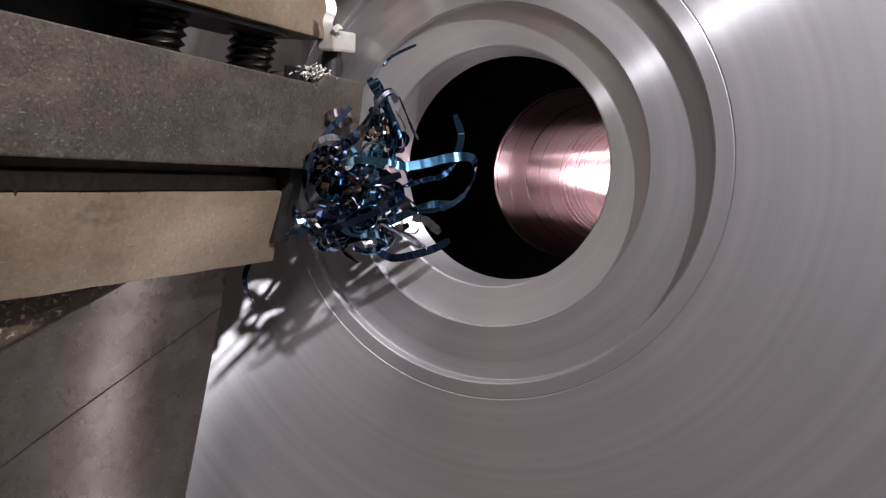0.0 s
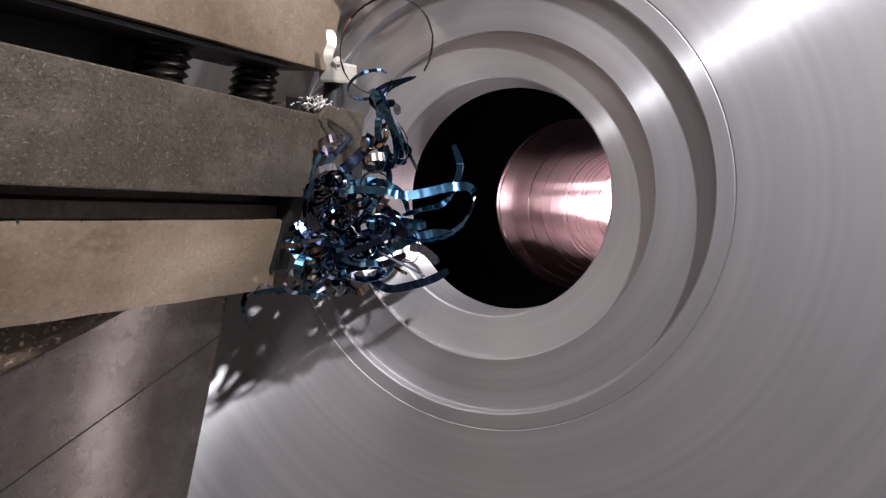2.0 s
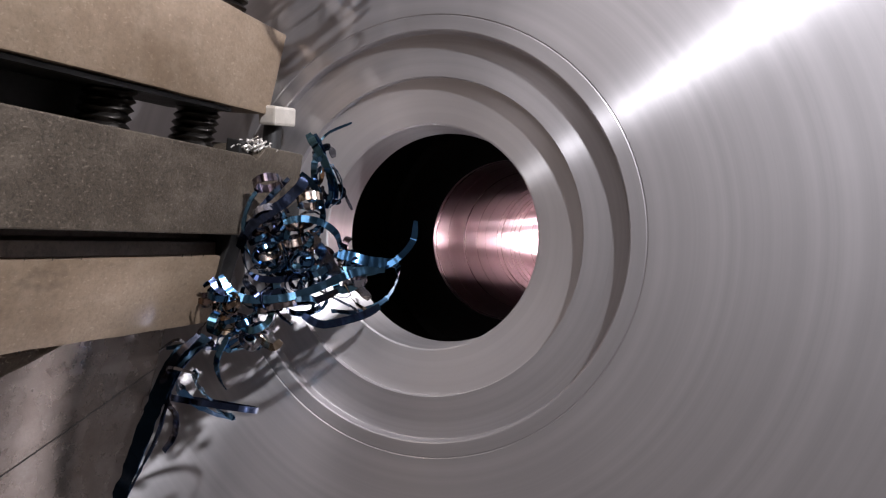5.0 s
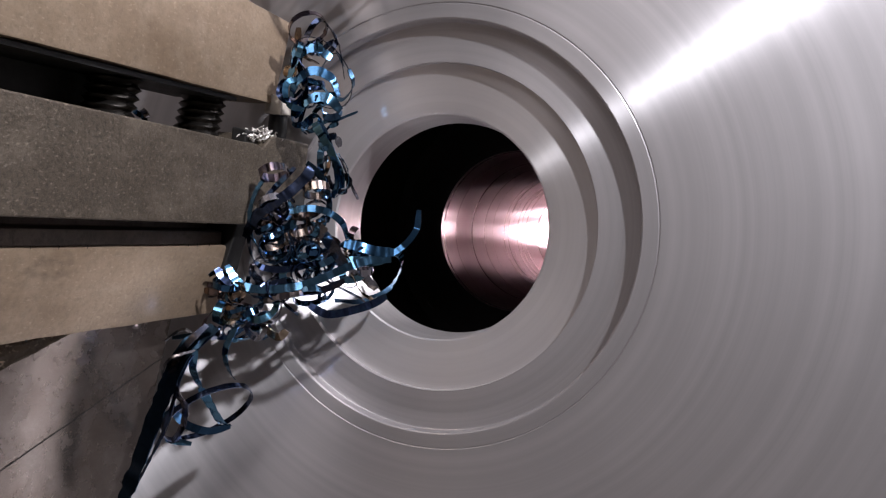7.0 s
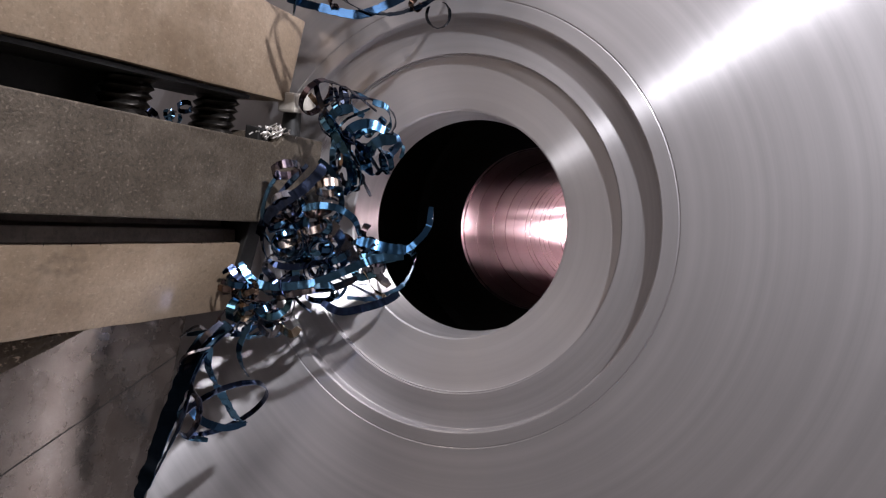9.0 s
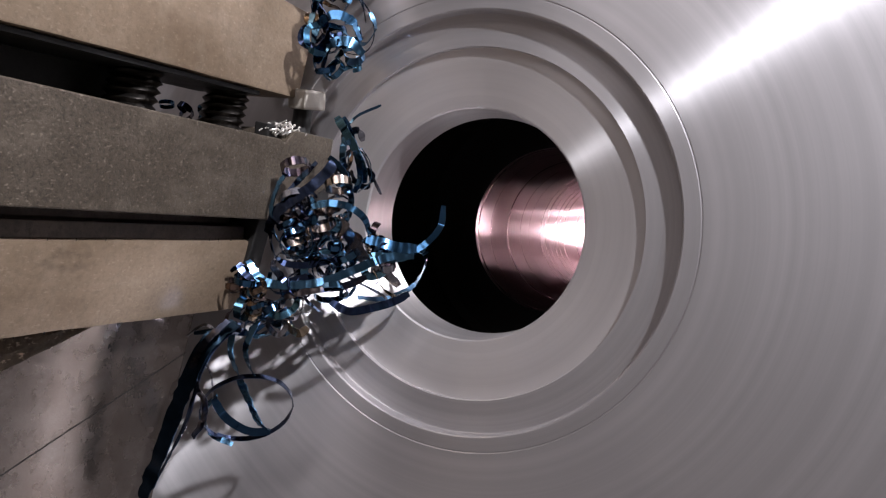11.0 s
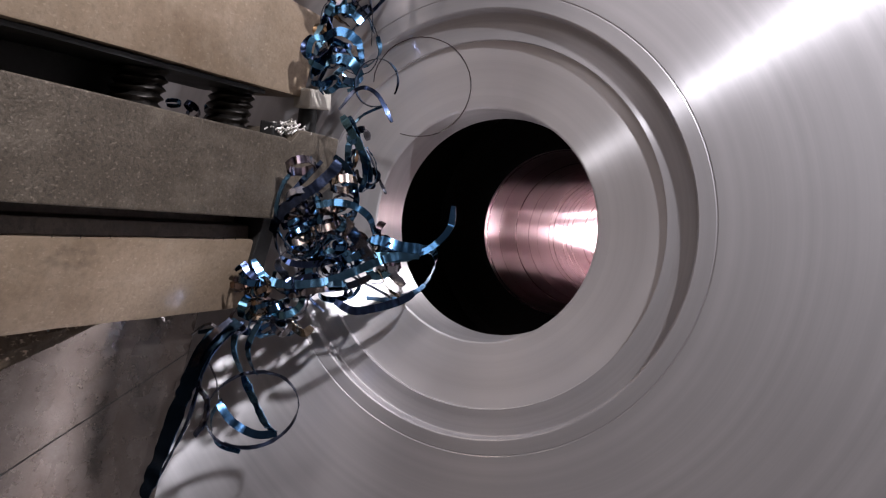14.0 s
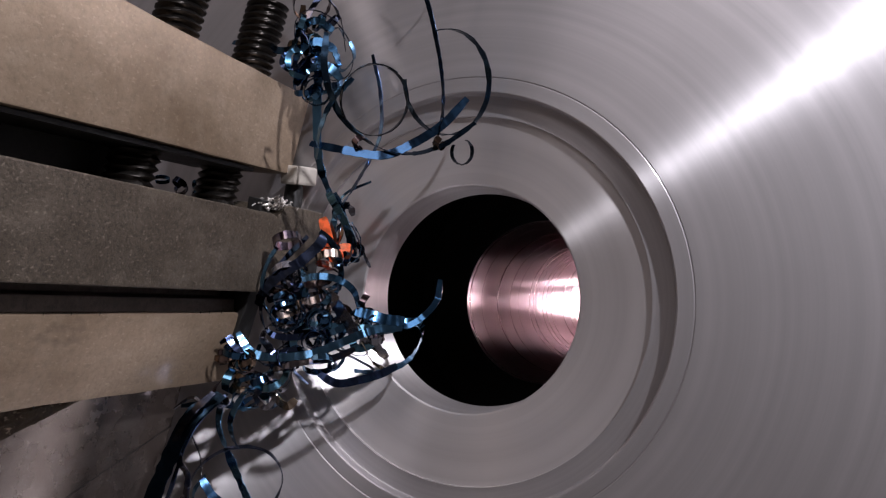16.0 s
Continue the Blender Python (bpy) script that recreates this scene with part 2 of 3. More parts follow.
def lathe(profile, segments=192, close=False):
    """Turns a (radius, y) profile, in recess radii, about the spindle axis."""
    bm = bmesh.new()
    rows = []
    for r, y in profile:
        rows.append([bm.verts.new((r * K * math.cos(a), y * K, r * K * math.sin(a)))
                     for a in [2 * math.pi * i / segments for i in range(segments)]])
    pairs = list(zip(rows, rows[1:]))
    if close:
        pairs.append((rows[-1], rows[0]))
    for p, q in pairs:
        for i in range(segments):
            j = (i + 1) % segments
            bm.faces.new((p[i], p[j], q[j], q[i]))
    bmesh.ops.recalc_face_normals(bm, faces=bm.faces)
    return bm


# The tool feeds outwards: how far it has gone, in recess radii.
CUT = [(0.0, 0.744), (4.0, 0.782), (7.0, 0.808), (12.5, 0.858), (16.0, 0.898)]


def cut_radius(t):
    for (a, r), (b, s) in zip(CUT, CUT[1:]):
        if t <= b:
            return r + (s - r) * (t - a) / (b - a)
    return CUT[-1][1]


def feed(t):
    return -(cut_radius(t) - CUT[0][1])


# ---------------------------------------------------------------- workpiece
D1, D2, D3, D4 = 0.062, 0.135, 0.42, 1.88   # recess floor, cut floor at the lip, end of lip, start of inner bore
D2_OUT = 0.074   # the cut floor is slightly dished
R_LIP, R_IN = 0.567, 0.60


def workpiece():
    w = tagged(empty("workpiece"), "large spinning steel disc with a stepped bright-turned bore", "workpiece")
    face = part("face_plate", lathe([(2.95, 0.9), (2.95, 0.03), (2.92, 0.0), (1.082, 0.0), (1.077, 0.004), (1.072, 0.0),
                                     (1.008, 0.0), (1.002, 0.004), (1.0, 0.050), (0.996, 0.053), (0.976, 0.055), (0.958, 0.057), (0.937, 0.0595), (0.917, D1), (0.915, D1), (0.915, D2 + 0.02)], 256), STEEL, w)
    floor = part("cut_floor", lathe([(0.93, D2_OUT), (R_LIP + 0.008, D2), (R_LIP, D2 + 0.008), (R_LIP, D3), (0.9, D3 + 0.01)], 192), FRESH, w, "freshly cut floor in brightened steel")
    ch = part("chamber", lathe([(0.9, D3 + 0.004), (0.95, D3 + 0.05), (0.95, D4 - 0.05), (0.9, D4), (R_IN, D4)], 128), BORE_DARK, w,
              "chamber painted near black for the shade behind the bore lip")
    inner = part("inner_bore", lathe([(R_IN, D4 - 0.001), (R_IN, D4 + 0.5), (R_IN - 0.004, D4 + 0.52), (R_IN - 0.004, D4 + 1.4),
                                      (R_IN - 0.008, D4 + 1.42), (R_IN - 0.008, D4 + 9.0)], 128), BORE_PINK, w, "pinkish polished inner bore")
    for o in (face, floor, ch, inner):
        smooth(o, 25)
    # the layer that is being turned away, ring by ring
    n, r0, r1 = 24, 0.735, 0.915
    rings = []
    for i in range(n):
        a, b = r0 + (r1 - r0) * i / n, r0 + (r1 - r0) * (i + 1) / n
        ring = smooth(part("uncut_ring", lathe([(a, D2 + 0.02), (a, D1), (b, D1), (b, D2 + 0.02)], 192, True), STEEL, w), 25)
        rings.append((ring, a, D2 + (D2_OUT - D2) * (a - R_LIP) / (0.93 - R_LIP)))
    return w, rings


WORK, RINGS = workpiece()

# ---------------------------------------------------------------- tool holder and tool


def bar(section, y0, bevel=0.0, cuts=0):
    """A bar along the spindle: (x, z, end y) corners, in recess radii, from y0 to each corner's end."""
    bm = bmesh.new()
    a = [bm.verts.new((x * K, y0 * K, z * K)) for x, z, y in section]
    b = [bm.verts.new((x * K, y * K, z * K)) for x, z, y in section]
    bm.faces.new(a)
    bm.faces.new(b[::-1])
    n = len(a)
    for i in range(n):
        bm.faces.new((a[i], b[i], b[(i + 1) % n], a[(i + 1) % n]))
    bmesh.ops.recalc_face_normals(bm, faces=bm.faces)
    if bevel:
        bmesh.ops.bevel(bm, geom=list(bm.edges), offset=bevel * K, segments=2, profile=0.6, affect="EDGES")
    return bm


def roughen(ob, amount, scale, cuts=60):
    """Small dents and waviness on a long bar's surface."""
    bm = bmesh.new()
    bm.from_mesh(ob.data)
    long_edges = [e for e in bm.edges if e.calc_length() > 1.0 * K]
    bmesh.ops.subdivide_edges(bm, edges=long_edges, cuts=cuts, use_grid_fill=True)
    bm.normal_update()
    for v in bm.verts:
        v.co += v.normal * amount * K * noise.noise(v.co * scale)
    bm.to_mesh(ob.data)
    bm.free()
    return smooth(ob, 35)


def screw(parent, y, x=-0.95):
    """A clamp screw through the upper jaw: threaded rod with real thread ridges."""
    bm = bmesh.new()
    r0, r1, pitch, z0, z1, seg = 0.084, 0.104, 0.036, 0.30, 1.36, 28
    rows = []
    n = int((z1 - z0) / pitch * 4)
    for i in range(n + 1):
        z = z0 + (z1 - z0) * i / n
        row = []
        for j in range(seg):
            a = 2 * math.pi * j / seg
            ph = ((z / pitch) - j / seg) % 1.0
            r = r0 + (r1 - r0) * min(1, max(0, 1.6 - abs(ph - 0.5) * 4.4))
            row.append(bm.verts.new(((x + r * math.cos(a)) * K, (y + 0.2 * (z - 1.07) + r * math.sin(a)) * K, z * K)))
        rows.append(row)
    for p, q in zip(rows, rows[1:]):
        for j in range(seg):
            k = (j + 1) % seg
            bm.faces.new((p[j], p[k], q[k], q[j]))
    bm.faces.new(rows[0][::-1])
    bm.faces.new(rows[-1])
    return smooth(part("clamp_screw", bm, BRIGHT, parent, "dark oily threaded clamp screw"), 60)


def tool_holder():
    h = tagged(empty("tool_holder"), "worn pale steel tool holder with two clamping jaws", "tool holder")
    bm = bar([(-0.757, 0.511, -0.168), (-0.768, 0.940, -0.062), (-1.15, 0.95, -0.04), (-1.15, 0.511, -0.14)], -3.3, 0.012)
    for v in bm.verts:
        if v.co.y < -2 * K and v.co.z < 0.6 * K:
            v.co.z -= 0.125 * K
    up = part("upper_jaw", bm, CREAM, h)
    roughen(up, 0.006, 60)
    lo = part("lower_jaw", bar([(-0.764, -0.196, -0.417), (-0.845, -0.535, -0.34), (-1.3, -0.535, -0.34), (-1.3, -0.196, -0.42)], -3.3, 0.012), CREAM, h)
    roughen(lo, 0.006, 60)
    # thin black plate added to put shade under the jaw
    part("jaw_shade", prism([(-3.29, 0.383), (-0.42, 0.496), (-0.42, 0.478), (-3.29, 0.365)], -1.148, -0.79), DARK, h, "added black plate for the shade under the upper jaw")
    r3 = random.Random(8)
    for edge, z, count in ((-0.848, -0.536, 9), (-0.764, -0.199, 7)):
        for _ in range(count):
            y, w = r3.uniform(-1.9, -0.45), r3.uniform(0.002, 0.006)
            bm = bmesh.new()
            bmesh.ops.create_icosphere(bm, subdivisions=1, radius=w * K)
            for v in bm.verts:
                v.co = Vector((v.co.x * 0.35, v.co.y * r3.uniform(0.8, 1.4), v.co.z)) + Vector((edge - 0.0005, y, z + r3.uniform(-0.004, 0.012))) * K
            part("nick", bm, DARK, h)
    # block added to darken the gap and stop light past the jaw's end
    part("gap_fill", bar([(-0.72, -0.09, -0.31), (-0.80, -0.44, -0.30), (-1.1, -0.44, -0.28), (-1.1, -0.09, -0.28)], -0.415, 0.006), DARK, h, "added black block filling the dark gap under the tool's nose")
    # black colour here stands for the slot's shade
    part("back_web", block(bmesh.new(), (-1.6, -3.3, -0.19), (-1.09, -0.84, 0.51)), DARK, h, "web behind the slot, blackened for the shade inside")
    part("post_body", prism([(-3.3, -0.54), (-0.455, -0.54), (-0.66, -1.68), (-0.757, -2.2), (-3.3, -2.2)], -2.2, -1.0, 0.01), GREY, h,
                "smooth grey ground side of the tool post")
    # a scribed seam across the side of the post
    bm = bmesh.new()
    a, b, t = Vector((-0.999, -0.495, -0.76)), Vector((-0.999, -2.163, -1.385)), Vector((0, 0.0008, -0.0022))
    steps = 26
    tops, lows = [], []
    for i in range(steps + 1):
        p = a.lerp(b, i / steps) + Vector((0, 0, 0.004 * noise.noise((i * 0.7, 3.1, 0))))
        w = t * (0.55 + 0.5 * noise.noise((i * 0.9, 0, 7)))
        tops.append(((p - w + Vector((0.0025, 0, 0))), p - w))
        lows.append(((p + w + Vector((0.0025, 0, 0))), p + w))
    rows = [[bm.verts.new(q * K) for q in (tp[1], tp[0], lw[0], lw[1])] for tp, lw in zip(tops, lows)]
    for p, q in zip(rows, rows[1:]):
        for j in range(4):
            bm.faces.new((p[j], p[(j + 1) % 4], q[(j + 1) % 4], q[j]))
    bm.faces.new(rows[0])
    bm.faces.new(rows[-1][::-1])
    part("seam", bm, DARK, h, "dark scribed seam")
    # rough cast ledge under the lower jaw
    bm = bmesh.new()
    grid = []
    for i in range(61):
        y = -0.905 - 2.3 * i / 60
        low = -0.555 - max(0.0, (-0.967 - y)) * 0.335
        row = []
        for j in range(13):
            z = -0.53 + (low + 0.53) * j / 12
            lump = 0.022 * noise.noise((y * 16, z * 22, 1.0)) + 0.02 * noise.noise((y * 45, z * 45, 4.0))
            x = -1.002 + (0.045 + lump) * math.sin(math.pi * min(1, j / 12 + 0.02)) ** 0.5 * min(1, i / 8)
            row.append(bm.verts.new((x * K, y * K, (z + 0.01 * noise.noise((y * 20, 0, 9)) * (j == 12)) * K)))
        grid.append(row)
    for p, q in zip(grid, grid[1:]):
        for j in range(12):
            bm.faces.new((p[j], p[j + 1], q[j + 1], q[j]))
    bmesh.ops.solidify(bm, geom=list(bm.faces), thickness=0.01 * K)
    smooth(part("cast_ledge", bm, CAST, h, "rough brown cast ledge"), 40)
    for y in (-0.33, -0.85):
        screw(h, y)
    return h


HOLDER = tool_holder()


def boring_tool():
    h = tagged(empty("boring_tool"), "dark speckled square-shank boring tool clamped between the jaws", "boring tool")
    outline = [(-3.35, -0.086), (-0.40, -0.086), (-0.20, -0.03), (0.03, 0.10), (0.045, 0.348), (-0.285, 0.344),
               (-0.30, 0.330), (-0.355, 0.276), (-0.40, 0.290), (-0.52, 0.287), (-3.35, 0.284)]
    part("shank", prism(outline, -0.985, -0.664, 0.007), SHANK, h)
    part("insert", prism([(-0.03, 0.02), (0.155, 0.0), (0.166, 0.03), (0.15, 0.12), (-0.03, 0.16)], -0.742, -0.69, 0.006), DARK, h, "dark carbide cutting insert")
    part("chip_breaker", bar([(-0.72, 0.28, -0.31), (-0.80, 0.28, -0.31), (-0.80, 0.36, -0.30), (-0.72, 0.35, -0.30)], -0.42, 0.008), DARK, h)
    return h


TOOL = boring_tool()


def small_things():
    shim = tagged(part("shim_plate", bar([(-0.86, -0.088, -0.45), (-0.86, -0.128, -0.45), (-0.79, -0.134, -0.43), (-0.785, -0.194, -0.43), (-1.15, -0.194, -0.44), (-1.15, -0.088, -0.44)], -3.3, 0.004), OILY),
                  "brown oily shim plate lying under the shank", "shim plate")
    bm = bmesh.new()
    block(bm, (-0.80, -0.195, 0.470), (-0.70, -0.005, 0.567), 0.014)
    bmesh.ops.rotate(bm, verts=bm.verts, cent=Vector((-0.75, -0.10, 0.52)) * K, matrix=Matrix.Rotation(radians(7), 3, "X"))
    pale = tagged(part("clamp_block", bm, PALE), "small pale steel block wedged under the upper jaw", "block")
    bm = bmesh.new()
    bmesh.ops.create_cone(bm, cap_ends=True, segments=24, radius1=0.05 * K, radius2=0.045 * K, depth=0.15 * K,
                          matrix=Matrix.Translation(Vector((-0.77, -0.10, 0.405)) * K))
    pin = tagged(smooth(part("clamp_pin", bm, DARK), 40), "dark round pin standing on the shank", "pin")
    return [shim, pale, pin]


SMALL = small_things()

# ---------------------------------------------------------------- swarf
# Swarf is laid out from the lower jaw's corner: u along the view, v downwards, d towards the open side.
UX, VX, DX = Vector((0.909, 0.3955, 0.132)), Vector((0.147, -0.008, -0.989)), Vector((0.390, -0.918, 0.065))
CORNER, STEP = Vector((-0.75, -0.417, -0.199)), 0.00252


def spot(u, v, d=0.0):
    return (CORNER + (UX * u + VX * v + DX * d) * STEP) * K


def aim(u, v, d):
    return (UX * u + VX * v + DX * d).normalized()


kink = random.Random(3)


def ribbon(points, widths, side, parent, material, twist=0.0, thick=0.0035, name="chip"):
    """A thin steel ribbon through the points; side is its width's direction, turned by twist along the way."""
    n = len(points)
    rows, bm = [], bmesh.new()
    for i, p in enumerate(points):
        tan = (points[min(n - 1, i + 1)] - points[max(0, i - 1)]).normalized()
        s = side - tan * side.dot(tan)
        if s.length < 1e-4:
            s = tan.orthogonal()
        s = (Matrix.Rotation(twist * i / max(1, n - 1) + kink.gauss(0, 0.11), 3, tan) @ s.normalized())
        nor = tan.cross(s)
        w = widths * STEP * K * 0.5 * min(1, 0.7 + 3 * i / n, 0.7 + 3 * (n - 1 - i) / n)
        h = thick * K * 0.5
        p = p + nor * kink.gauss(0, 0.0006) * K
        rows.append([bm.verts.new(p + s * a * w + nor * b * h) for a, b in ((-1, -1), (1, -1), (1, 1), (-1, 1))])
    for p, q in zip(rows, rows[1:]):
        for j in range(4):
            k = (j + 1) % 4
            bm.faces.new((p[j], p[k], q[k], q[j]))
    bm.faces.new(rows[0][::-1])
    bm.faces.new(rows[-1])
    return smooth(part(name, bm, material, parent), 15)


def strand(nodes, width, parent, material, side=(0, 1, 0.4), twist=0.0, steps=7):
    """A long chip through (u, v, d) nodes."""
    pts = [spot(*q) for q in nodes]
    pts = [pts[0] * 2 - pts[1]] + pts + [pts[-1] * 2 - pts[-2]]
    out = []
    for i in range(1, len(pts) - 2):
        a, b, c, d = pts[i - 1:i + 3]
        for k in range(steps):
            t = k / steps
            out.append(0.5 * (2 * b + (c - a) * t + (2 * a - 5 * b + 4 * c - d) * t * t + (3 * b - a - 3 * c + d) * t ** 3))
    out.append(pts[-2])
    return ribbon(out, width, aim(*side), parent, material, twist)


def curl(u, v, d, radius, turns, width, axis, parent, material, start=0.0, squash=1.0, spiral=0.0, pitch=0.25):
    """A coiled chip about an axis through (u, v, d)."""
    ax = aim(*axis)
    e1 = ax.orthogonal().normalized()
    e2 = ax.cross(e1)
    n = max(12, int(34 * turns))
    pts = []
    for i in range(n + 1):
        a = start + 2 * math.pi * turns * i / n
        r = radius * STEP * K * (1 - spiral * i / n)
        pts.append(spot(u, v, d) + e1 * math.cos(a) * r + e2 * math.sin(a) * r * squash + ax * (pitch * width * STEP * K * turns * i / n))
    return ribbon(pts, width, ax, parent, material)


rng = random.Random(11)


def pick():
    r = rng.random()
    return BLUE if r < 0.54 else CYAN if r < 0.70 else STRAW if r < 0.86 else SMOKE


def scatter(parent, count, box, depth, radii=(12, 28), widths=(7, 12)):
    """Loose short curls in a (u, v) box, leaning every way."""
    u0, u1, v0, v1 = box
    for _ in range(count):
        axis = (rng.uniform(-1, 1), rng.uniform(-1, 1), rng.uniform(-0.6, 0.6))
        curl(rng.uniform(u0, u1), rng.uniform(v0, v1), rng.uniform(*depth), rng.uniform(*radii), rng.uniform(0.45, 1.5),
             rng.uniform(*widths), axis, parent, pick(), rng.uniform(0, 6.28), rng.uniform(0.7, 1.0), rng.uniform(0, 0.35))


def sweep(parent, count, box, depth, widths=(9, 16), reach=(26, 46)):
    """Longer bent ribbons that wander through a (u, v) box and turn back at its edges."""
    u0, u1, v0, v1 = box
    for _ in range(count):
        u, v, d = rng.uniform(u0, u1), rng.uniform(v0, v1), rng.uniform(*depth)
        a, bend = rng.uniform(0, 6.28), rng.choice((-1, 1)) * rng.uniform(0.35, 1.0)
        nodes = []
        for _ in range(rng.randint(4, 7)):
            nodes.append((u, v, d))
            ln = rng.uniform(*reach)
            u, v, d = u + ln * math.cos(a), v + ln * math.sin(a), min(depth[1], max(depth[0], d + rng.uniform(-14, 14)))
            a += bend + (0.9 * bend if not (u0 < u < u1 and v0 < v < v1) else 0)
        strand(nodes, rng.uniform(*widths), parent, pick(), (rng.uniform(-1, 1), rng.uniform(-1, 1), rng.uniform(0.2, 1)), rng.uniform(-1.2, 1.2), 6)


def tangle(label):
    return tagged(empty("chip_tangle"), label, "metal chips", "tangles of swarf")


def main_tangle():
    t = tangle("tangle of curled blue and straw-coloured steel chips round the tool's nose")
    scatter(t, 12, (62, 180, -80, 95), (-30, 35))
    sweep(t, 8, (65, 175, -70, 85), (-30, 35), (9, 15), (20, 36))
    curl(86, -76, 30, 27, 1.2, 13, (0.3, 0.9, 0.5), t, SMOKE, 0.5)
    curl(165, -60, 25, 24, 0.9, 9, (0.2, 0.5, 0.8), t, SMOKE, 1.0)
    curl(137, 52, 35, 26, 2.6, 14, (0.25, 0.2, 0.9), t, BLUE, 0, 1.0, 0.75)
    curl(92, 82, 30, 24, 1.1, 13, (0.5, -0.3, 0.6), t, BLUE, 2.0)
    curl(150, 92, 30, 30, 0.8, 13, (0.15, 0.8, 0.5), t, BLUE, 0.4)
    strand([(150, -110, 10), (180, -160, 10), (205, -165, 5), (228, -110, 0), (240, -85, 0)], 8, t, SMOKE, (0.6, 0.6, 0.6), 1.2)
    strand([(210, 10, 10), (238, 40, 5), (232, 78, 5), (195, 70, 15), (170, 30, 20)], 6, t, SMOKE, (0.2, 0.5, 0.9), 0.6)
    strand([(170, 60, 25), (205, 80, 20), (238, 98, 15), (250, 108, 15)], 5, t, SMOKE, (0.2, 0.8, 0.5))
    strand([(182, -215, 0), (200, -232, 0), (242, -250, 0)], 5, t, BLUE, (0.3, 0.8, 0.5), 0.6)
    strand([(127, -142, 30), (70, -80, 35), (44, -20, 35), (55, 30, 35), (100, 44, 35), (172, 32, 30)], 12, t, BLUE, (0.7, 0.6, 0.4), 0.9)
    # dark mass deep between the curls
    scatter(t, 6, (65, 170, -50, 80), (-70, -20), (16, 30), (12, 18))
    return t


def reaching_ribbons():
    t = tangle("flat bright blue ribbons reaching across the bore")
    strand([(105, -46, 35), (140, -50, 40), (188, -46, 35)], 15, t, CYAN, (0, 1, 0.5))
    strand([(188, -46, 30), (215, -38, 20), (250, -42, 15), (300, -52, 5), (335, -50, -10), (338, -20, -20), (312, 20, -20), (262, 40, -5), (212, 36, 10)], 16, t, CYAN, (0.1, 1, 0.5), 0.7, 9)
    return t


def upright_ribbon():
    t = tangle("single blue ribbon bent up in front of the bore")
    strand([(0, 0, 0), (38, -10, -5), (70, -18, -8), (92, -46, -12), (104, -86, -15), (94, -124, -16)], 12, t, CYAN, (0.8, 0.3, 0.5), 0.5, 9)
    return t


def hanging_straps():
    t = tangle("long dark blue ribbons hanging down beside the tool post, the widest standing in for shadow")
    strand([(-30, 138, 60), (-60, 170, 85), (-80, 212, 95), (-72, 250, 97), (-60, 272, 97), (-64, 305, 96), (-82, 332, 95)], 16, t, BLUE, (0.9, 0.2, 0.3), 0.5)
    # widened dark strip in place of the straps' shadow along the post
    strand([(-20, 142, 50), (-62, 178, 85), (-94, 250, 100), (-120, 320, 106), (-142, 380, 108), (-164, 432, 110)], 34, t, INK, (0.9, 0.3, 0.3), 0.3)
    strand([(-10, 142, 50), (-58, 200, 90), (-90, 300, 100), (-118, 360, 104), (-150, 420, 106)], 9, t, BLUE, (0.9, 0.3, 0.4), 0.8)
    strand([(20, 140, 50), (4, 172, 60), (2, 195, 70), (10, 221, 70), (18, 234, 66)], 13, t, BLUE, (0.9, 0.2, 0.4), 0.6)
    strand([(-50, 150, 70), (-70, 235, 95), (-86, 300, 97), (-112, 350, 100)], 4, t, SMOKE, (0.6, 0.3, 0.6), 0.9)
    return t


def bent_wire():
    t = tangle("thin bent chip leaning on the clamp block")
    strand([(96, -420, 8), (118, -368, 12), (126, -327, 12), (117, -281, 10)], 4, t, SILVER, (0.6, 0.2, 0.7), 0.5)
    strand([(112, -330, 0), (133, -312, 4), (163, -276, 6), (166, -238, 8)], 11, t, BLUE, (0.5, 0.6, 0.5), 0.7)
    return t


def thin_loop():
    t = tangle("thin springy loop of brown and blue chip")
    curl(0, 0, 0, 92, 0.8, 5, (0.3, 0.15, 1.0), t, STRAW, 0.8, 0.95, 0.1, 0.6)
    curl(-80, 5, 0, 44, 0.9, 6, (-0.2, 0.3, 1.0), t, BLUE, 2.0, 0.9)
    strand([(-140, 60, 0), (-110, 20, 4), (-75, 25, 4), (-40, 70, 0)], 8, t, BLUE, (0.3, 0.8, 0.5), 0.6)
    return t


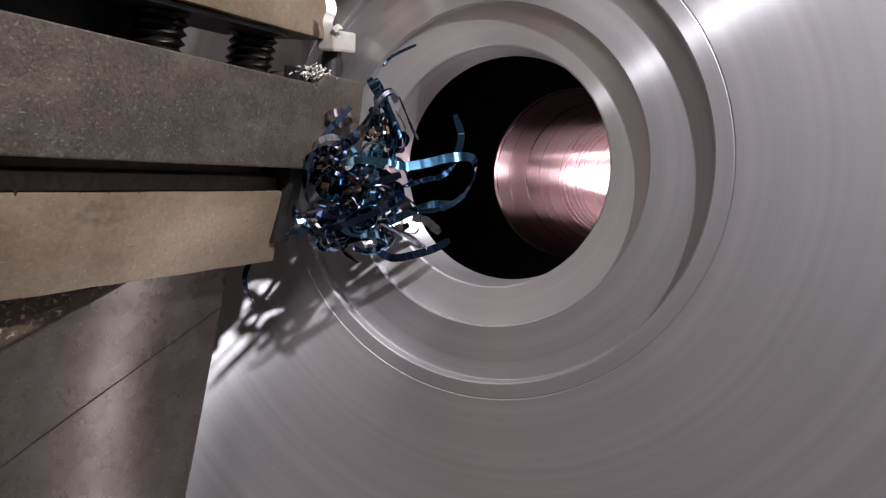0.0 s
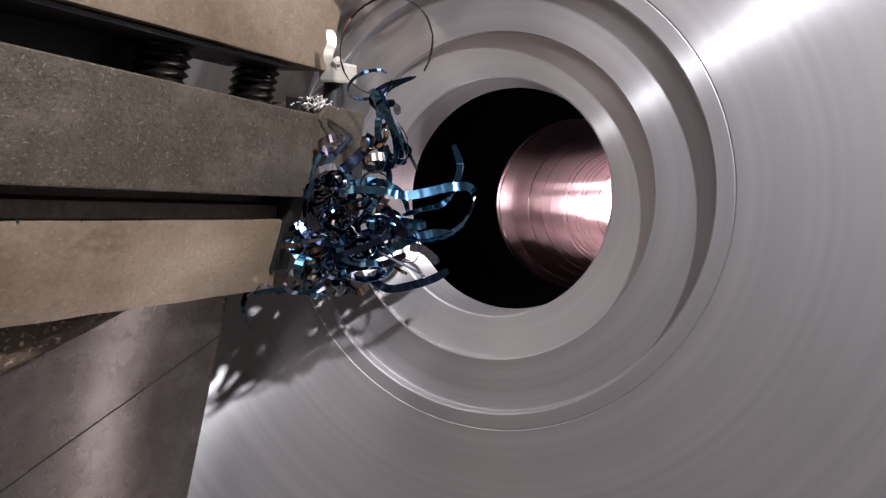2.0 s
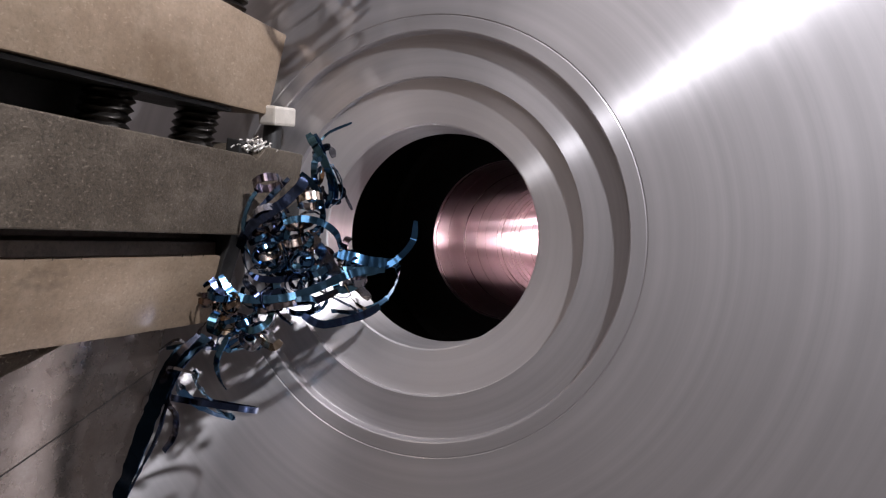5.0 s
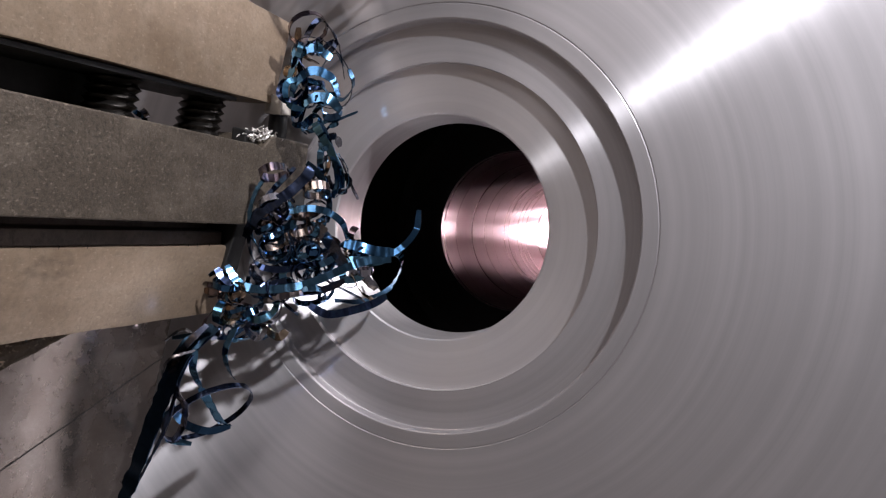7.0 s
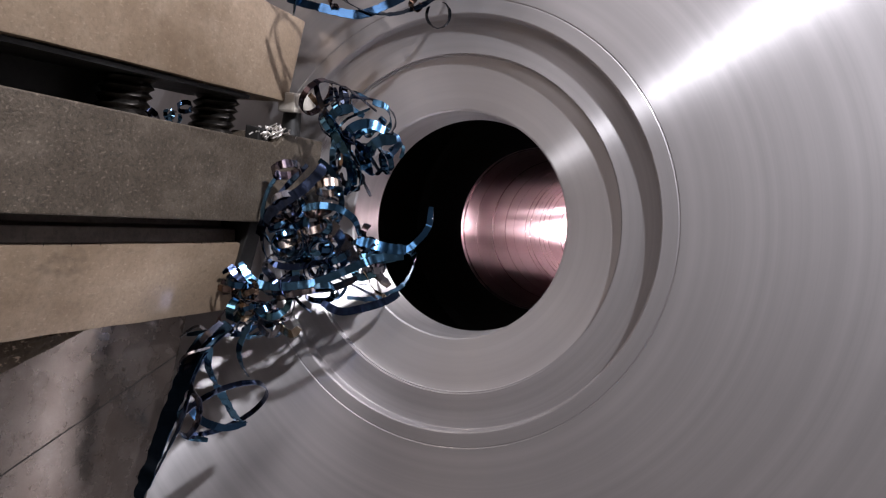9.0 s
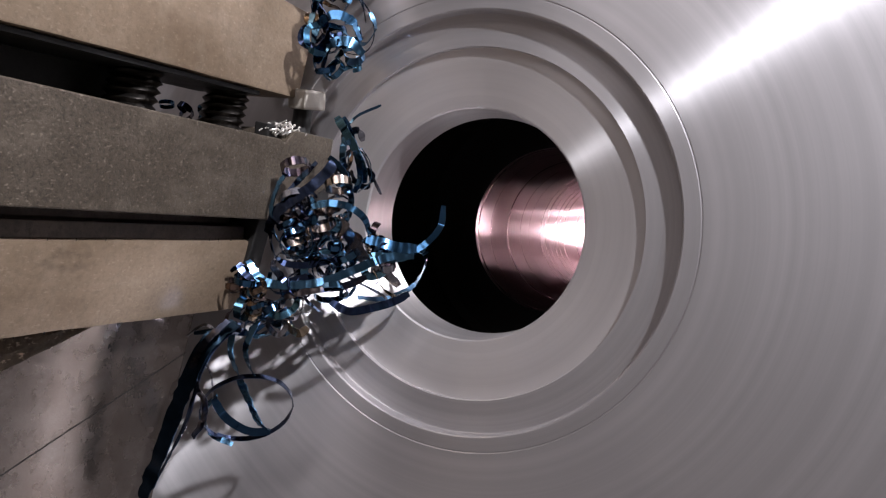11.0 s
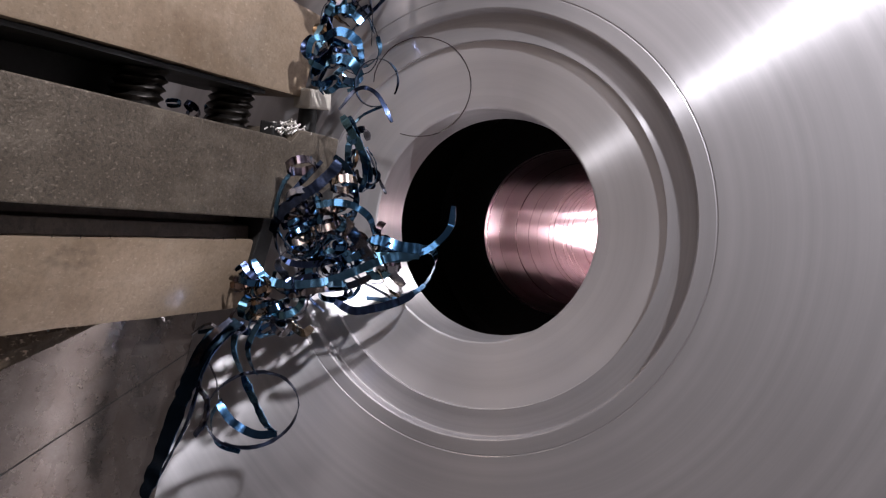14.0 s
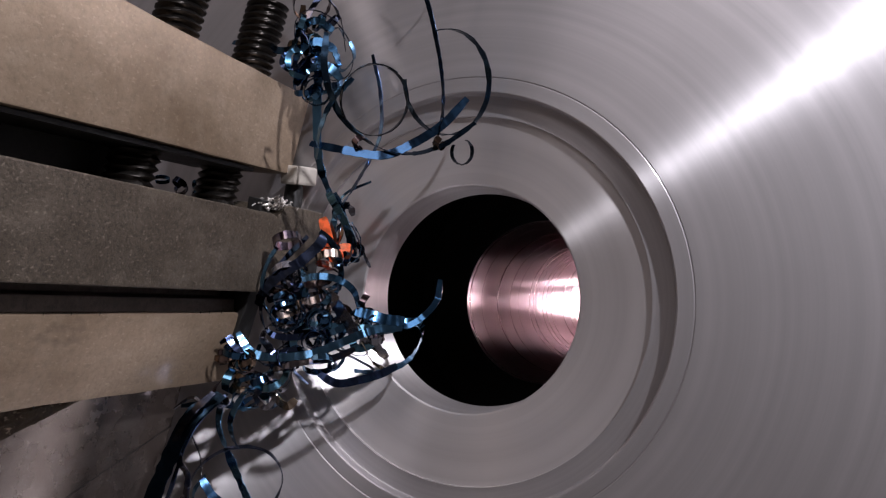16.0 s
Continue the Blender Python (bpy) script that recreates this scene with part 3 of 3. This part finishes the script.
def packed_tangle(kind):
    """A clump that works its way out of the main tangle, laid out where it comes to rest."""
    t = tangle({"low": "clump of dark blue steel chips hanging below the lower jaw",
                "mid": "clump of blue and straw chips with a long looped ribbon",
                "high": "bunch of bright blue ribbons above the tool's nose",
                "far": "blue ribbon ends reaching over the bore"}[kind])
    if kind == "low":
        scatter(t, 20, (-45, 100, 60, 160), (-15, 40), (11, 26), (8, 13))
        sweep(t, 13, (-35, 95, 65, 145), (-20, 40), (9, 15), (18, 32))
        strand([(-15, 40, 35), (5, 62, 35), (35, 76, 38), (70, 76, 38), (111, 64, 40)], 16, t, BLUE, (0, 1, 0.4), 0.5)
        strand([(-100, 165, 20), (-50, 160, 28), (0, 165, 32), (30, 150, 35)], 9, t, BLUE, (0, 1, 0.6), 1.0)
        strand([(-115, 170, 15), (-80, 150, 20), (-50, 166, 25), (-20, 150, 30)], 6, t, SMOKE, (0.2, 0.6, 0.8), 0.8)
        curl(-5, 118, 40, 22, 0.8, 15, (0.9, 0.3, 0.2), t, CYAN, 1.0)
    elif kind == "mid":
        scatter(t, 9, (60, 195, -60, 62), (0, 40), (13, 26), (9, 14))
        sweep(t, 6, (70, 185, -80, 60), (-10, 30), (10, 16), (22, 38))
        # the long flat ribbon in front, and the dark ones that cross it
        strand([(4, 34, 38), (26, 66, 42), (60, 78, 46), (122, 76, 48), (172, 62, 46), (225, 40, 38), (262, 30, 28), (300, 30, 16)], 15, t, BLUE, (0, 1, 0.45), 0.4, 10)
        strand([(150, 110, 36), (183, 127, 36), (225, 122, 30), (262, 112, 22), (290, 98, 12)], 15, t, BLUE, (0, 1, 0.45), 0.5, 9)
        strand([(70, 100, 46), (120, 88, 50), (175, 82, 46), (215, 66, 40)], 13, t, BLUE, (0, 1, 0.5), 0.6, 9)
        strand([(38, -15, 40), (55, -46, 46), (85, -72, 50), (120, -95, 50), (148, -122, 44), (160, -142, 38)], 20, t, BLUE, (0.5, 0.8, 0.35), 0.4, 9)
        strand([(74, -120, 44), (58, -95, 44), (46, -50, 42), (52, -12, 40), (75, 20, 40)], 10, t, BLUE, (0.8, 0.3, 0.4), 0.6, 9)
        strand([(150, -150, 36), (178, -120, 42), (190, -80, 44), (186, -40, 44)], 14, t, BLUE, (0.9, 0.3, 0.3), 0.5, 9)
        strand([(120, -60, 48), (150, -66, 52), (185, -60, 50), (212, -40, 42), (222, -10, 36)], 13, t, CYAN, (0.2, 0.9, 0.4), 0.8, 9)
        # two wide flat pieces that mirror the bright ring
        strand([(168, -34, 34), (186, -6, 36), (206, 24, 34), (216, 46, 28)], 26, t, SMOKE, (0.8, -0.5, 0.5), 0.25, 9)
        strand([(222, 52, 24), (248, 60, 24), (272, 84, 18)], 20, t, SMOKE, (0.6, -0.7, 0.5), 0.3, 9)
        # curled bands with straw-coloured insides
        curl(92, -134, 46, 25, 1.15, 16, (0.2, 1, 0.35), t, STRAW, 0.3)
        curl(168, -100, 46, 24, 1.1, 15, (0.15, 1, 0.4), t, STRAW, 0.3)
        curl(148, -62, 52, 26, 0.45, 16, (0.3, 1, 0.3), t, STRAW, 0.6)
        curl(92, -8, 52, 26, 0.5, 15, (0.35, 1, 0.3), t, STRAW, 0.8)
        curl(140, -28, 52, 20, 0.4, 14, (0.3, 1, 0.2), t, STRAW, 0.5)
        curl(92, 2, 42, 34, 1.4, 11, (0.25, 0.3, 1.0), t, BLUE, 0.4, 0.9, 0.2)
        curl(150, 10, 46, 24, 1.2, 13, (0.4, 0.5, 0.8), t, BLUE, 1.4, 0.9, 0.2)
    elif kind == "high":
        scatter(t, 3, (165, 210, -190, -90), (-5, 25), (11, 18), (9, 13))
        sweep(t, 3, (165, 205, -180, -80), (-10, 25), (10, 15), (18, 30))
        strand([(162, -226, 16), (174, -205, 20), (191, -175, 22), (208, -135, 22), (212, -104, 20)], 16, t, CYAN, (1, 0.3, 0.3), 0.3, 9)
        strand([(172, -226, 10), (184, -198, 16), (198, -158, 18), (204, -118, 20), (194, -86, 24)], 15, t, BLUE, (1, 0.4, 0.3), 0.6, 9)
        strand([(176, -190, 14), (172, -150, 20), (182, -112, 24), (176, -84, 28)], 13, t, BLUE, (0.9, 0.3, 0.3), 0.5, 9)
        strand([(206, -170, 8), (222, -140, 10), (220, -105, 14), (200, -88, 20)], 9, t, BLUE, (0.4, 0.5, 0.8), 0.8, 9)
    else:
        sweep(t, 2, (210, 270, 0, 45), (0, 25), (9, 15), (16, 30))
        scatter(t, 4, (205, 270, -5, 50), (0, 30), (8, 16), (10, 15))
        strand([(215, -2, 34), (240, 4, 32), (275, 14, 24), (305, 16, 15)], 19, t, CYAN, (0, 1, 0.4), 0.3, 9)
        strand([(215, 30, 28), (255, 32, 25), (290, 28, 18)], 19, t, CYAN, (0, 1, 0.4), 0.3)
        curl(232, -20, 24, 12, 0.6, 13, (0.8, 0.4, 0.3), t, STRAW, 0.6)
        strand([(225, 55, 25), (245, 90, 20), (268, 105, 15)], 9, t, STRAW, (0.5, 0.4, 0.6), 0.5)
    return t


def hanging_loop():
    t = tangle("long blue chip loop hanging below the holder")
    curl(0, 0, 0, 85, 1.02, 11, (0.25, 0.3, 1.0), t, BLUE, 0.3, 0.9, 0.0, 0.3)
    strand([(-15, -64, 5), (5, -20, 8), (25, 25, 6), (42, 42, 0)], 17, t, CYAN, (0.9, -0.3, 0.3), 0.4)
    strand([(-60, -15, 5), (-35, 18, 10), (5, 42, 8), (44, 44, 0)], 15, t, BLUE, (0.3, 0.9, 0.4), 0.4)
    strand([(-28, -150, 0), (-30, -110, 6), (-15, -64, 5)], 14, t, BLUE, (0.9, 0.2, 0.3), 0.5)
    strand([(-28, -152, 5), (-68, -140, 8), (-80, -105, 8), (-64, -60, 5), (-60, -15, 5)], 5, t, SMOKE, (0.5, 0.3, 0.8), 0.6)
    strand([(-55, -20, 0), (-78, 15, -5), (-70, 60, -5), (-25, 78, 0)], 11, t, BLUE, (0.6, 0.3, 0.7), 0.6)
    return t


def top_tangle():
    t = tangle("bunch of blue and brown chips flung up beside the upper jaw")
    scatter(t, 12, (-42, 45, -85, 105), (-25, 25), (12, 26), (8, 12))
    sweep(t, 8, (-35, 40, -80, 80), (-25, 25), (9, 15), (20, 36))
    curl(-5, -85, 0, 36, 1.2, 12, (0.3, 0.8, 0.5), t, STRAW, 0.4)
    strand([(-38, 60, 12), (-25, 20, 18), (5, 0, 20), (38, 12, 16), (52, 45, 10)], 18, t, CYAN, (0.2, 0.9, 0.4), 0.5)
    strand([(-30, 85, 14), (-5, 55, 22), (30, 50, 20), (55, 72, 10)], 20, t, BLUE, (0.1, 0.9, 0.5), 0.5)
    strand([(-40, 20, 14), (-22, -25, 20), (8, -42, 20), (40, -25, 14)], 18, t, BLUE, (0.3, 0.9, 0.4), 0.4)
    curl(20, 0, 0, 48, 1.0, 8, (0.2, 0.3, 0.9), t, BLUE, 0.9, 1.5)
    strand([(-25, 100, 0), (-10, 40, 5), (-20, -30, 5), (15, -100, 0), (50, -60, 0), (62, 10, 0)], 11, t, BLUE, (0.8, 0.3, 0.5), 0.9)
    return t


def wide_loop():
    t = tangle("wide springy loop of thin dark chip")
    curl(-115, 63, 0, 66, 1.05, 11, (0.45, 0.35, 0.95), t, INK, 0.4, 0.95, 0.05, 0.4)
    curl(18, 42, 0, 92, 0.82, 14, (0.6, 0.35, 0.9), t, INK, 2.6, 1.0, 0.0, 0.5)
    strand([(60, 118, -5), (0, 153, 0), (-60, 166, 5), (-121, 147, 8), (-178, 85, 8), (-198, 0, 4), (-190, -70, 0)], 13, t, INK, (0.6, 0.6, 0.5), 0.6, 10)
    strand([(-14, -156, 4), (0, -80, 6), (8, 17, 6), (4, 90, 4), (-11, 142, 0)], 10, t, INK, (0.8, 0.2, 0.5), 0.8, 9)
    strand([(-235, 130, 0), (-175, 150, 8), (-110, 165, 8), (-60, 150, 4), (0, 118, 0), (50, 72, -5)], 16, t, BLUE, (0.1, 0.9, 0.4), 0.7, 9)
    strand([(-150, 20, 4), (-190, 60, 6), (-215, 110, 6), (-225, 160, 4)], 13, t, CYAN, (0.8, 0.3, 0.4), 0.6, 9)
    curl(-148, 138, 8, 12, 0.7, 14, (0.5, 0.8, 0.4), t, STRAW, 0.4)
    curl(-8, 150, 4, 11, 0.7, 14, (0.6, 0.7, 0.4), t, STRAW, 1.4)
    curl(30, 170, 0, 22, 0.8, 9, (0.5, 0.3, 0.8), t, INK, 2.0)
    curl(-215, 40, 6, 24, 0.9, 9, (0.4, 0.5, 0.8), t, INK, 1.0)
    return t


def tall_ribbon():
    t = tangle("tall twisted blue ribbon standing up from the tool")
    strand([(0, 110, 0), (-12, 40, 5), (-4, -50, 5), (12, -130, 5), (22, -200, 0)], 19, t, CYAN, (0.9, 0.2, 0.4), 0.6)
    strand([(20, 130, 0), (60, 90, 0), (115, 20, 0), (130, -60, 0), (126, -140, 0)], 9, t, BLUE, (0.6, 0.4, 0.7), 0.6)
    strand([(-170, -245, 0), (-110, -225, 5), (-60, -195, 8), (10, -188, 5)], 14, t, BLUE, (0.2, 0.9, 0.5), 1.0)
    curl(8, -195, 8, 15, 1.1, 18, (0.9, 0.3, 0.3), t, CYAN, 0.4)
    return t


def gold_spirals():
    t = tangle("short golden chips flung from the cut")
    for u in (-60, -12, 38):
        curl(u, rng.uniform(-12, 12), 0, 18, 0.7, 13, (0.8, 0.5, 0.4), t, STRAW, 1.0 + u)
    strand([(-50, 60, 0), (-10, 55, 0), (30, 80, 0)], 9, t, STRAW, (0.2, 0.8, 0.5), 1.4)
    return t


def hot_chip():
    t = tagged(empty("hot_chip"), "orange glowing chip fresh from the cut", "metal chip")
    strand([(-18, -38, 0), (-8, -5, 3), (4, 30, 3)], 20, t, HOT, (0.9, 0.2, 0.3), 0.4)
    strand([(-22, 18, 4), (0, 26, 6), (26, 18, 2), (42, 26, 0)], 15, t, HOT, (0.1, 0.9, 0.4), 0.6)
    curl(8, 34, 6, 13, 0.8, 11, (0.4, 0.8, 0.4), t, HOT, 0.4)
    return t


def fine_swarf():
    t = tagged(empty("fine_swarf"), "small heap of fine silvery swarf on the shank's notch", "metal chips")
    r2 = random.Random(5)
    for _ in range(60):
        p = Vector((-0.668 - 0.09 * r2.random(), r2.gauss(-0.31, 0.055), 0.31 + 0.05 * r2.random()))
        p.z += 0.025 * max(0.0, 1 - abs(p.y + 0.31) / 0.07) * r2.random()
        e = Vector((r2.uniform(-1, 1), r2.uniform(-1, 1), r2.uniform(-0.7, 0.7))).normalized()
        f = e.orthogonal().normalized()
        ln = r2.uniform(0.015, 0.05)
        pts = [(p + e * ln * (i / 6 - 0.5) + f * 0.4 * ln * math.sin(i * 0.8)) * K for i in range(7)]
        ribbon(pts, r2.uniform(1.6, 3.4), f.cross(e), t, SILVER, 1.5, 0.004, "swarf_sliver")
    return t


def slot_swarf():
    t = tagged(empty("slot_swarf"), "few blue chips caught in the dark slot", "metal chips")
    for _ in range(9):
        curl(rng.uniform(-175, -30), rng.uniform(-262, -235), rng.uniform(-60, -10), rng.uniform(8, 15), rng.uniform(0.5, 1.2), rng.uniform(7, 12),
             (rng.uniform(-1, 1), rng.uniform(-1, 1), 0.4), t, BLUE, rng.uniform(0, 6))
    return t


def pale_chip():
    t = tagged(empty("pale_chip"), "pale crumpled chip standing on the clamp block", "metal chip")
    strand([(96, -268, 8), (90, -290, 10), (97, -312, 8), (93, -335, 6)], 17, t, PALE, (1, 0.2, 0.3), 0.9)
    curl(106, -276, 8, 9, 0.8, 12, (0.6, 0.7, 0.3), t, PALE, 0.4)
    return t


MAIN, REACH, UPRIGHT, PALE_CHIP = main_tangle(), reaching_ribbons(), upright_ribbon(), pale_chip()
LOW, MID, HIGH, FAR = (packed_tangle(k) for k in ("low", "mid", "high", "far"))
LOOP, TOP, WIDE, TALL, GOLD, GLOW = hanging_loop(), top_tangle(), wide_loop(), tall_ribbon(), gold_spirals(), hot_chip()
STRAPS, WIRE, THIN = hanging_straps(), bent_wire(), thin_loop()
FINE, SLOT = fine_swarf(), slot_swarf()

# ---------------------------------------------------------------- room
def room():
    for nm, lo, hi in (("floor", (-3, -4, -1.25), (3, 3, -1.2)), ("ceiling", (-3, -4, 1.9), (3, 3, 1.95)),
                       ("wall_north", (-3, 3, -1.2), (3, 3.1, 1.9)), ("wall_south", (-3, -4.1, -1.2), (3, -4, 1.9)),
                       ("wall_west", (-3.1, -4, -1.2), (-3, 3, 1.9)), ("wall_east", (3, -4, -1.2), (3.1, 3, 1.9))):
        o = part(nm, block(bmesh.new(), [c / K for c in lo], [c / K for c in hi]), WALL)
        tagged(o, "plain grey workshop " + nm.split("_")[0], nm.split("_")[0], kind="structure")


room()


def shift(t, u=0.0, v=0.0, d=0.0):
    """The feed at that time, with a move along the swarf's own directions."""
    return Matrix.Translation(Vector((feed(t), 0, 0)) * K + (UX * u + VX * v + DX * d) * STEP * K)


def placed(t, u, v, d, tilt=0.0, swing=0.0, turn=0.0):
    """A tangle that was built round the jaw's corner, carried to (u, v, d) and leant about that corner."""
    c = Matrix.Translation(CORNER * K)
    rot = (Matrix.Rotation(radians(turn), 4, DX) @ Matrix.Rotation(radians(swing), 4, VX) @ Matrix.Rotation(radians(tilt), 4, UX))
    return shift(t, u, v, d) @ c @ rot @ c.inverted()


def motions():
    # the spindle
    walk(WORK, [(i / 15, pose(0, 0, 0, 0, 84 * i, 0)) for i in range(241)])
    # each ring of the layer gives way as the tool's nose comes to it
    for ring, a, depth in RINGS:
        drop = (depth - D1 + 0.006) * K
        t = next((k / 10 for k in range(161) if cut_radius(k / 10) > a), None)
        if t is None or t > 15.6:
            rows = [(0, pose(0, 0, 0)), (16, pose(0, 0, 0))]
        elif t < 0.2:
            rows = [(0, pose(0, drop, 0)), (16, pose(0, drop, 0))]
        else:
            rows = [(0, pose(0, 0, 0)), (t, pose(0, 0, 0)), (t + 0.2, pose(0, drop, 0)), (16, pose(0, drop, 0))]
        walk(ring, rows)
    # what rides on the cross slide
    for ob in (HOLDER, TOOL, MAIN, FINE, *SMALL):
        walk(ob, [(t / 2, shift(t / 2)) for t in range(33)])
    # clumps pushed out of the main tangle
    for ob, t0, t1, u, v, d in ((LOW, 1.5, 2.5, 95, -90, -60), (MID, 1.6, 2.4, 0, 0, -90), (HIGH, 0.2, 1.2, -6, 30, -25), (FAR, 1.6, 2.6, -95, -5, -60)):
        rows = [(0, shift(0, u, v, d)), (t0, shift(t0, u, v, d)), ((t0 + t1) / 2, shift((t0 + t1) / 2, u * 0.4, v * 0.4, d * 0.4)), (t1, shift(t1))]
        walk(ob, rows + [(t, shift(t)) for t in (4, 7, 10, 12.5, 16)])
    # u, v, d, tilt, swing, turn at each time
    tracks = (
        (LOOP, ((0, 120, 40, -20, 84, 0, 5), (3.3, 120, 40, -20, 84, 0, 5), (4.0, 10, 150, 0, 70, 0, 0), (5.0, -20, 270, 5, 60, 0, -25), (6.3, -40, 305, 8, 32, -22, 0),
                (9.0, -40, 305, 8, 32, -22, 0), (9.7, -28, 295, 8, 24, -14, 0), (11.0, -10, 305, 5, 15, 0, -6), (11.8, -3, 311, 5, 6, 0, 0), (16, -3, 311, 5, 3, 0, 0))),
        (TOP, ((0, 130, -640, 0, 0, 0, 0), (5.6, 130, -640, 0, 0, 0, 0), (6.3, 172, -285, 0, 0, 20, 20), (6.5, 178, -262, 0, 0, 20, 15), (7.0, 156, -322, 0, 0, 0, 0), (7.2, 185, -340, 0, 0, 0, -10), (7.6, 130, -560, 0, 0, 0, -10),
               (8.1, 130, -540, 0, 10, 0, -10), (8.5, 188, -235, 0, 10, 20, 10), (9.0, 205, -215, 0, 20, 30, 35), (9.5, 195, -215, 0, 30, 30, 50), (10.5, 160, -400, 0, 0, 0, 10), (11.8, 150, -350, 0, 0, 0, 0),
               (12.5, 158, -340, 0, 0, 20, 0), (13.2, 150, -420, 0, 0, 0, 0), (14.0, 155, -380, 0, 0, 0, -10), (14.4, 140, -640, 0, 0, 0, 0), (15.2, 120, -580, 0, 0, 0, 0), (16, 130, -520, 0, 0, 0, 0))),
        (REACH, ((0, 0, 0, 0, 0, 0, 0), (2.0, 0, 0, 0, 0, 0, 0), (2.3, -8, 40, 0, 8, 0, -6), (2.7, -2, 72, -12, 0, 0, 0), (16, -2, 72, -12, 0, 0, 0))),
        (UPRIGHT, ((0, 212, -4, 10, 0, 0, 0), (2.0, 212, -4, 10, 0, 0, 0), (2.4, 225, 8, 12, 0, 10, -8), (2.8, 236, 14, 14, 0, 0, -24), (16, 236, 14, 14, 0, 0, -24))),
        (STRAPS, ((0, -100, -30, -130, 0, 0, 0), (3.2, -100, -30, -130, 0, 0, 0), (3.7, -30, -25, -110, 0, 0, 0), (4.1, 10, -20, -40, 0, 0, 6), (4.8, 0, 0, 0, 0, 0, 0), (16, 0, 0, 0, 0, 0, 0))),
        (WIRE, ((0, 10, -420, 0, 0, 0, 0), (6.8, 10, -420, 0, 0, 0, 0), (7.4, 4, -20, 0, 0, 0, 4), (7.8, 0, 0, 0, 0, 0, 0), (8.5, 0, 0, 0, 0, 0, 0), (8.9, -10, -200, 0, 0, 0, 8), (9.3, 0, -420, 0, 0, 0, 0), (16, 0, -420, 0, 0, 0, 0))),
        (THIN, ((0, 243, -677, 70, 0, 0, 0), (0.9, 243, -678, 70, 0, 0, 0), (1.2, 220, -240, 70, 20, 0, 10), (1.5, 264, -211, 70, 10, 0, 0), (1.8, 220, -282, 70, 20, 20, 40), (2.0, 196, -282, 70, 40, 40, 50),
                (2.5, 243, -678, 70, 0, 0, 0), (11.6, 265, -678, 70, 0, 0, 0), (12.4, 221, -310, 70, 10, 20, 0), (13.0, 265, -315, 70, 10, 20, 30), (13.5, 250, -310, 70, 30, 30, 10), (14.0, 307, -267, 70, 0, 10, -10),
                (14.5, 279, -302, 70, 0, 20, -10), (15.0, 331, -397, 70, 0, 20, -10), (15.5, 321, -680, 70, 0, 0, 0), (16, 320, -681, 70, 0, 0, 0))),
        (SLOT, ((0, -210, -28, -40, 0, 0, 0), (4.5, -210, -28, -40, 0, 0, 0), (9.3, -40, 0, -10, 0, 0, 0), (11.0, 0, 0, 0, 0, 0, 0), (16, 0, 0, 0, 0, 0, 0))),
        (WIDE, ((0, 327, -707, 110, 0, 0, 0), (8.8, 331, -712, 110, 0, 0, 0), (9.3, 368, -274, 110, 10, 20, 0), (9.6, 364, -274, 110, 10, 20, 8), (10.2, 330, -658, 110, 0, 0, 0), (11.5, 304, -727, 110, 0, 0, 0), (14.2, 303, -709, 110, 0, 0, 0),
                (14.8, 331, -438, 110, 20, 30, 10), (15.1, 350, -411, 110, 10, 10, 4), (15.5, 363, -415, 110, 0, 0, 0), (16, 365, -447, 110, 0, 0, 5))),
        (TALL, ((0, 170, -800, 0, 0, 0, 0), (10.5, 170, -800, 0, 0, 0, 0), (13.7, 170, -700, 0, 0, 0, 0), (14.4, 172, -280, 0, 0, 0, 0), (15.0, 165, -290, 0, 0, 10, 4), (16, 150, -330, 0, 0, 20, 8))),
        (GOLD, ((0, 330, -800, 0, 0, 0, 0), (11.3, 330, -800, 0, 0, 0, 0), (11.75, 350, -330, 0, 0, 0, 0), (12.0, 362, -300, 0, 0, 0, 20), (12.35, 420, -700, 0, 0, 0, 60), (16, 420, -800, 0, 0, 0, 60))),
        (GLOW, ((0, -10, -105, -210, 0, 0, 0), (15.1, -10, -105, -210, 0, 0, 0), (15.4, 150, -140, -40, 0, 0, 0), (15.6, 168, -128, 16, 0, 0, 10), (16, 170, -140, 20, 0, 0, 0))),
    )
    walk(PALE_CHIP, [(t, shift(t, u, v)) for t, u, v in ((0, 0, 0), (3.05, 0, 0), (3.3, 60, -120), (3.6, 160, -500), (16, 160, -620))])
    for ob, rows in tracks:
        walk(ob, [(r[0], placed(*r)) for r in rows])


motions()
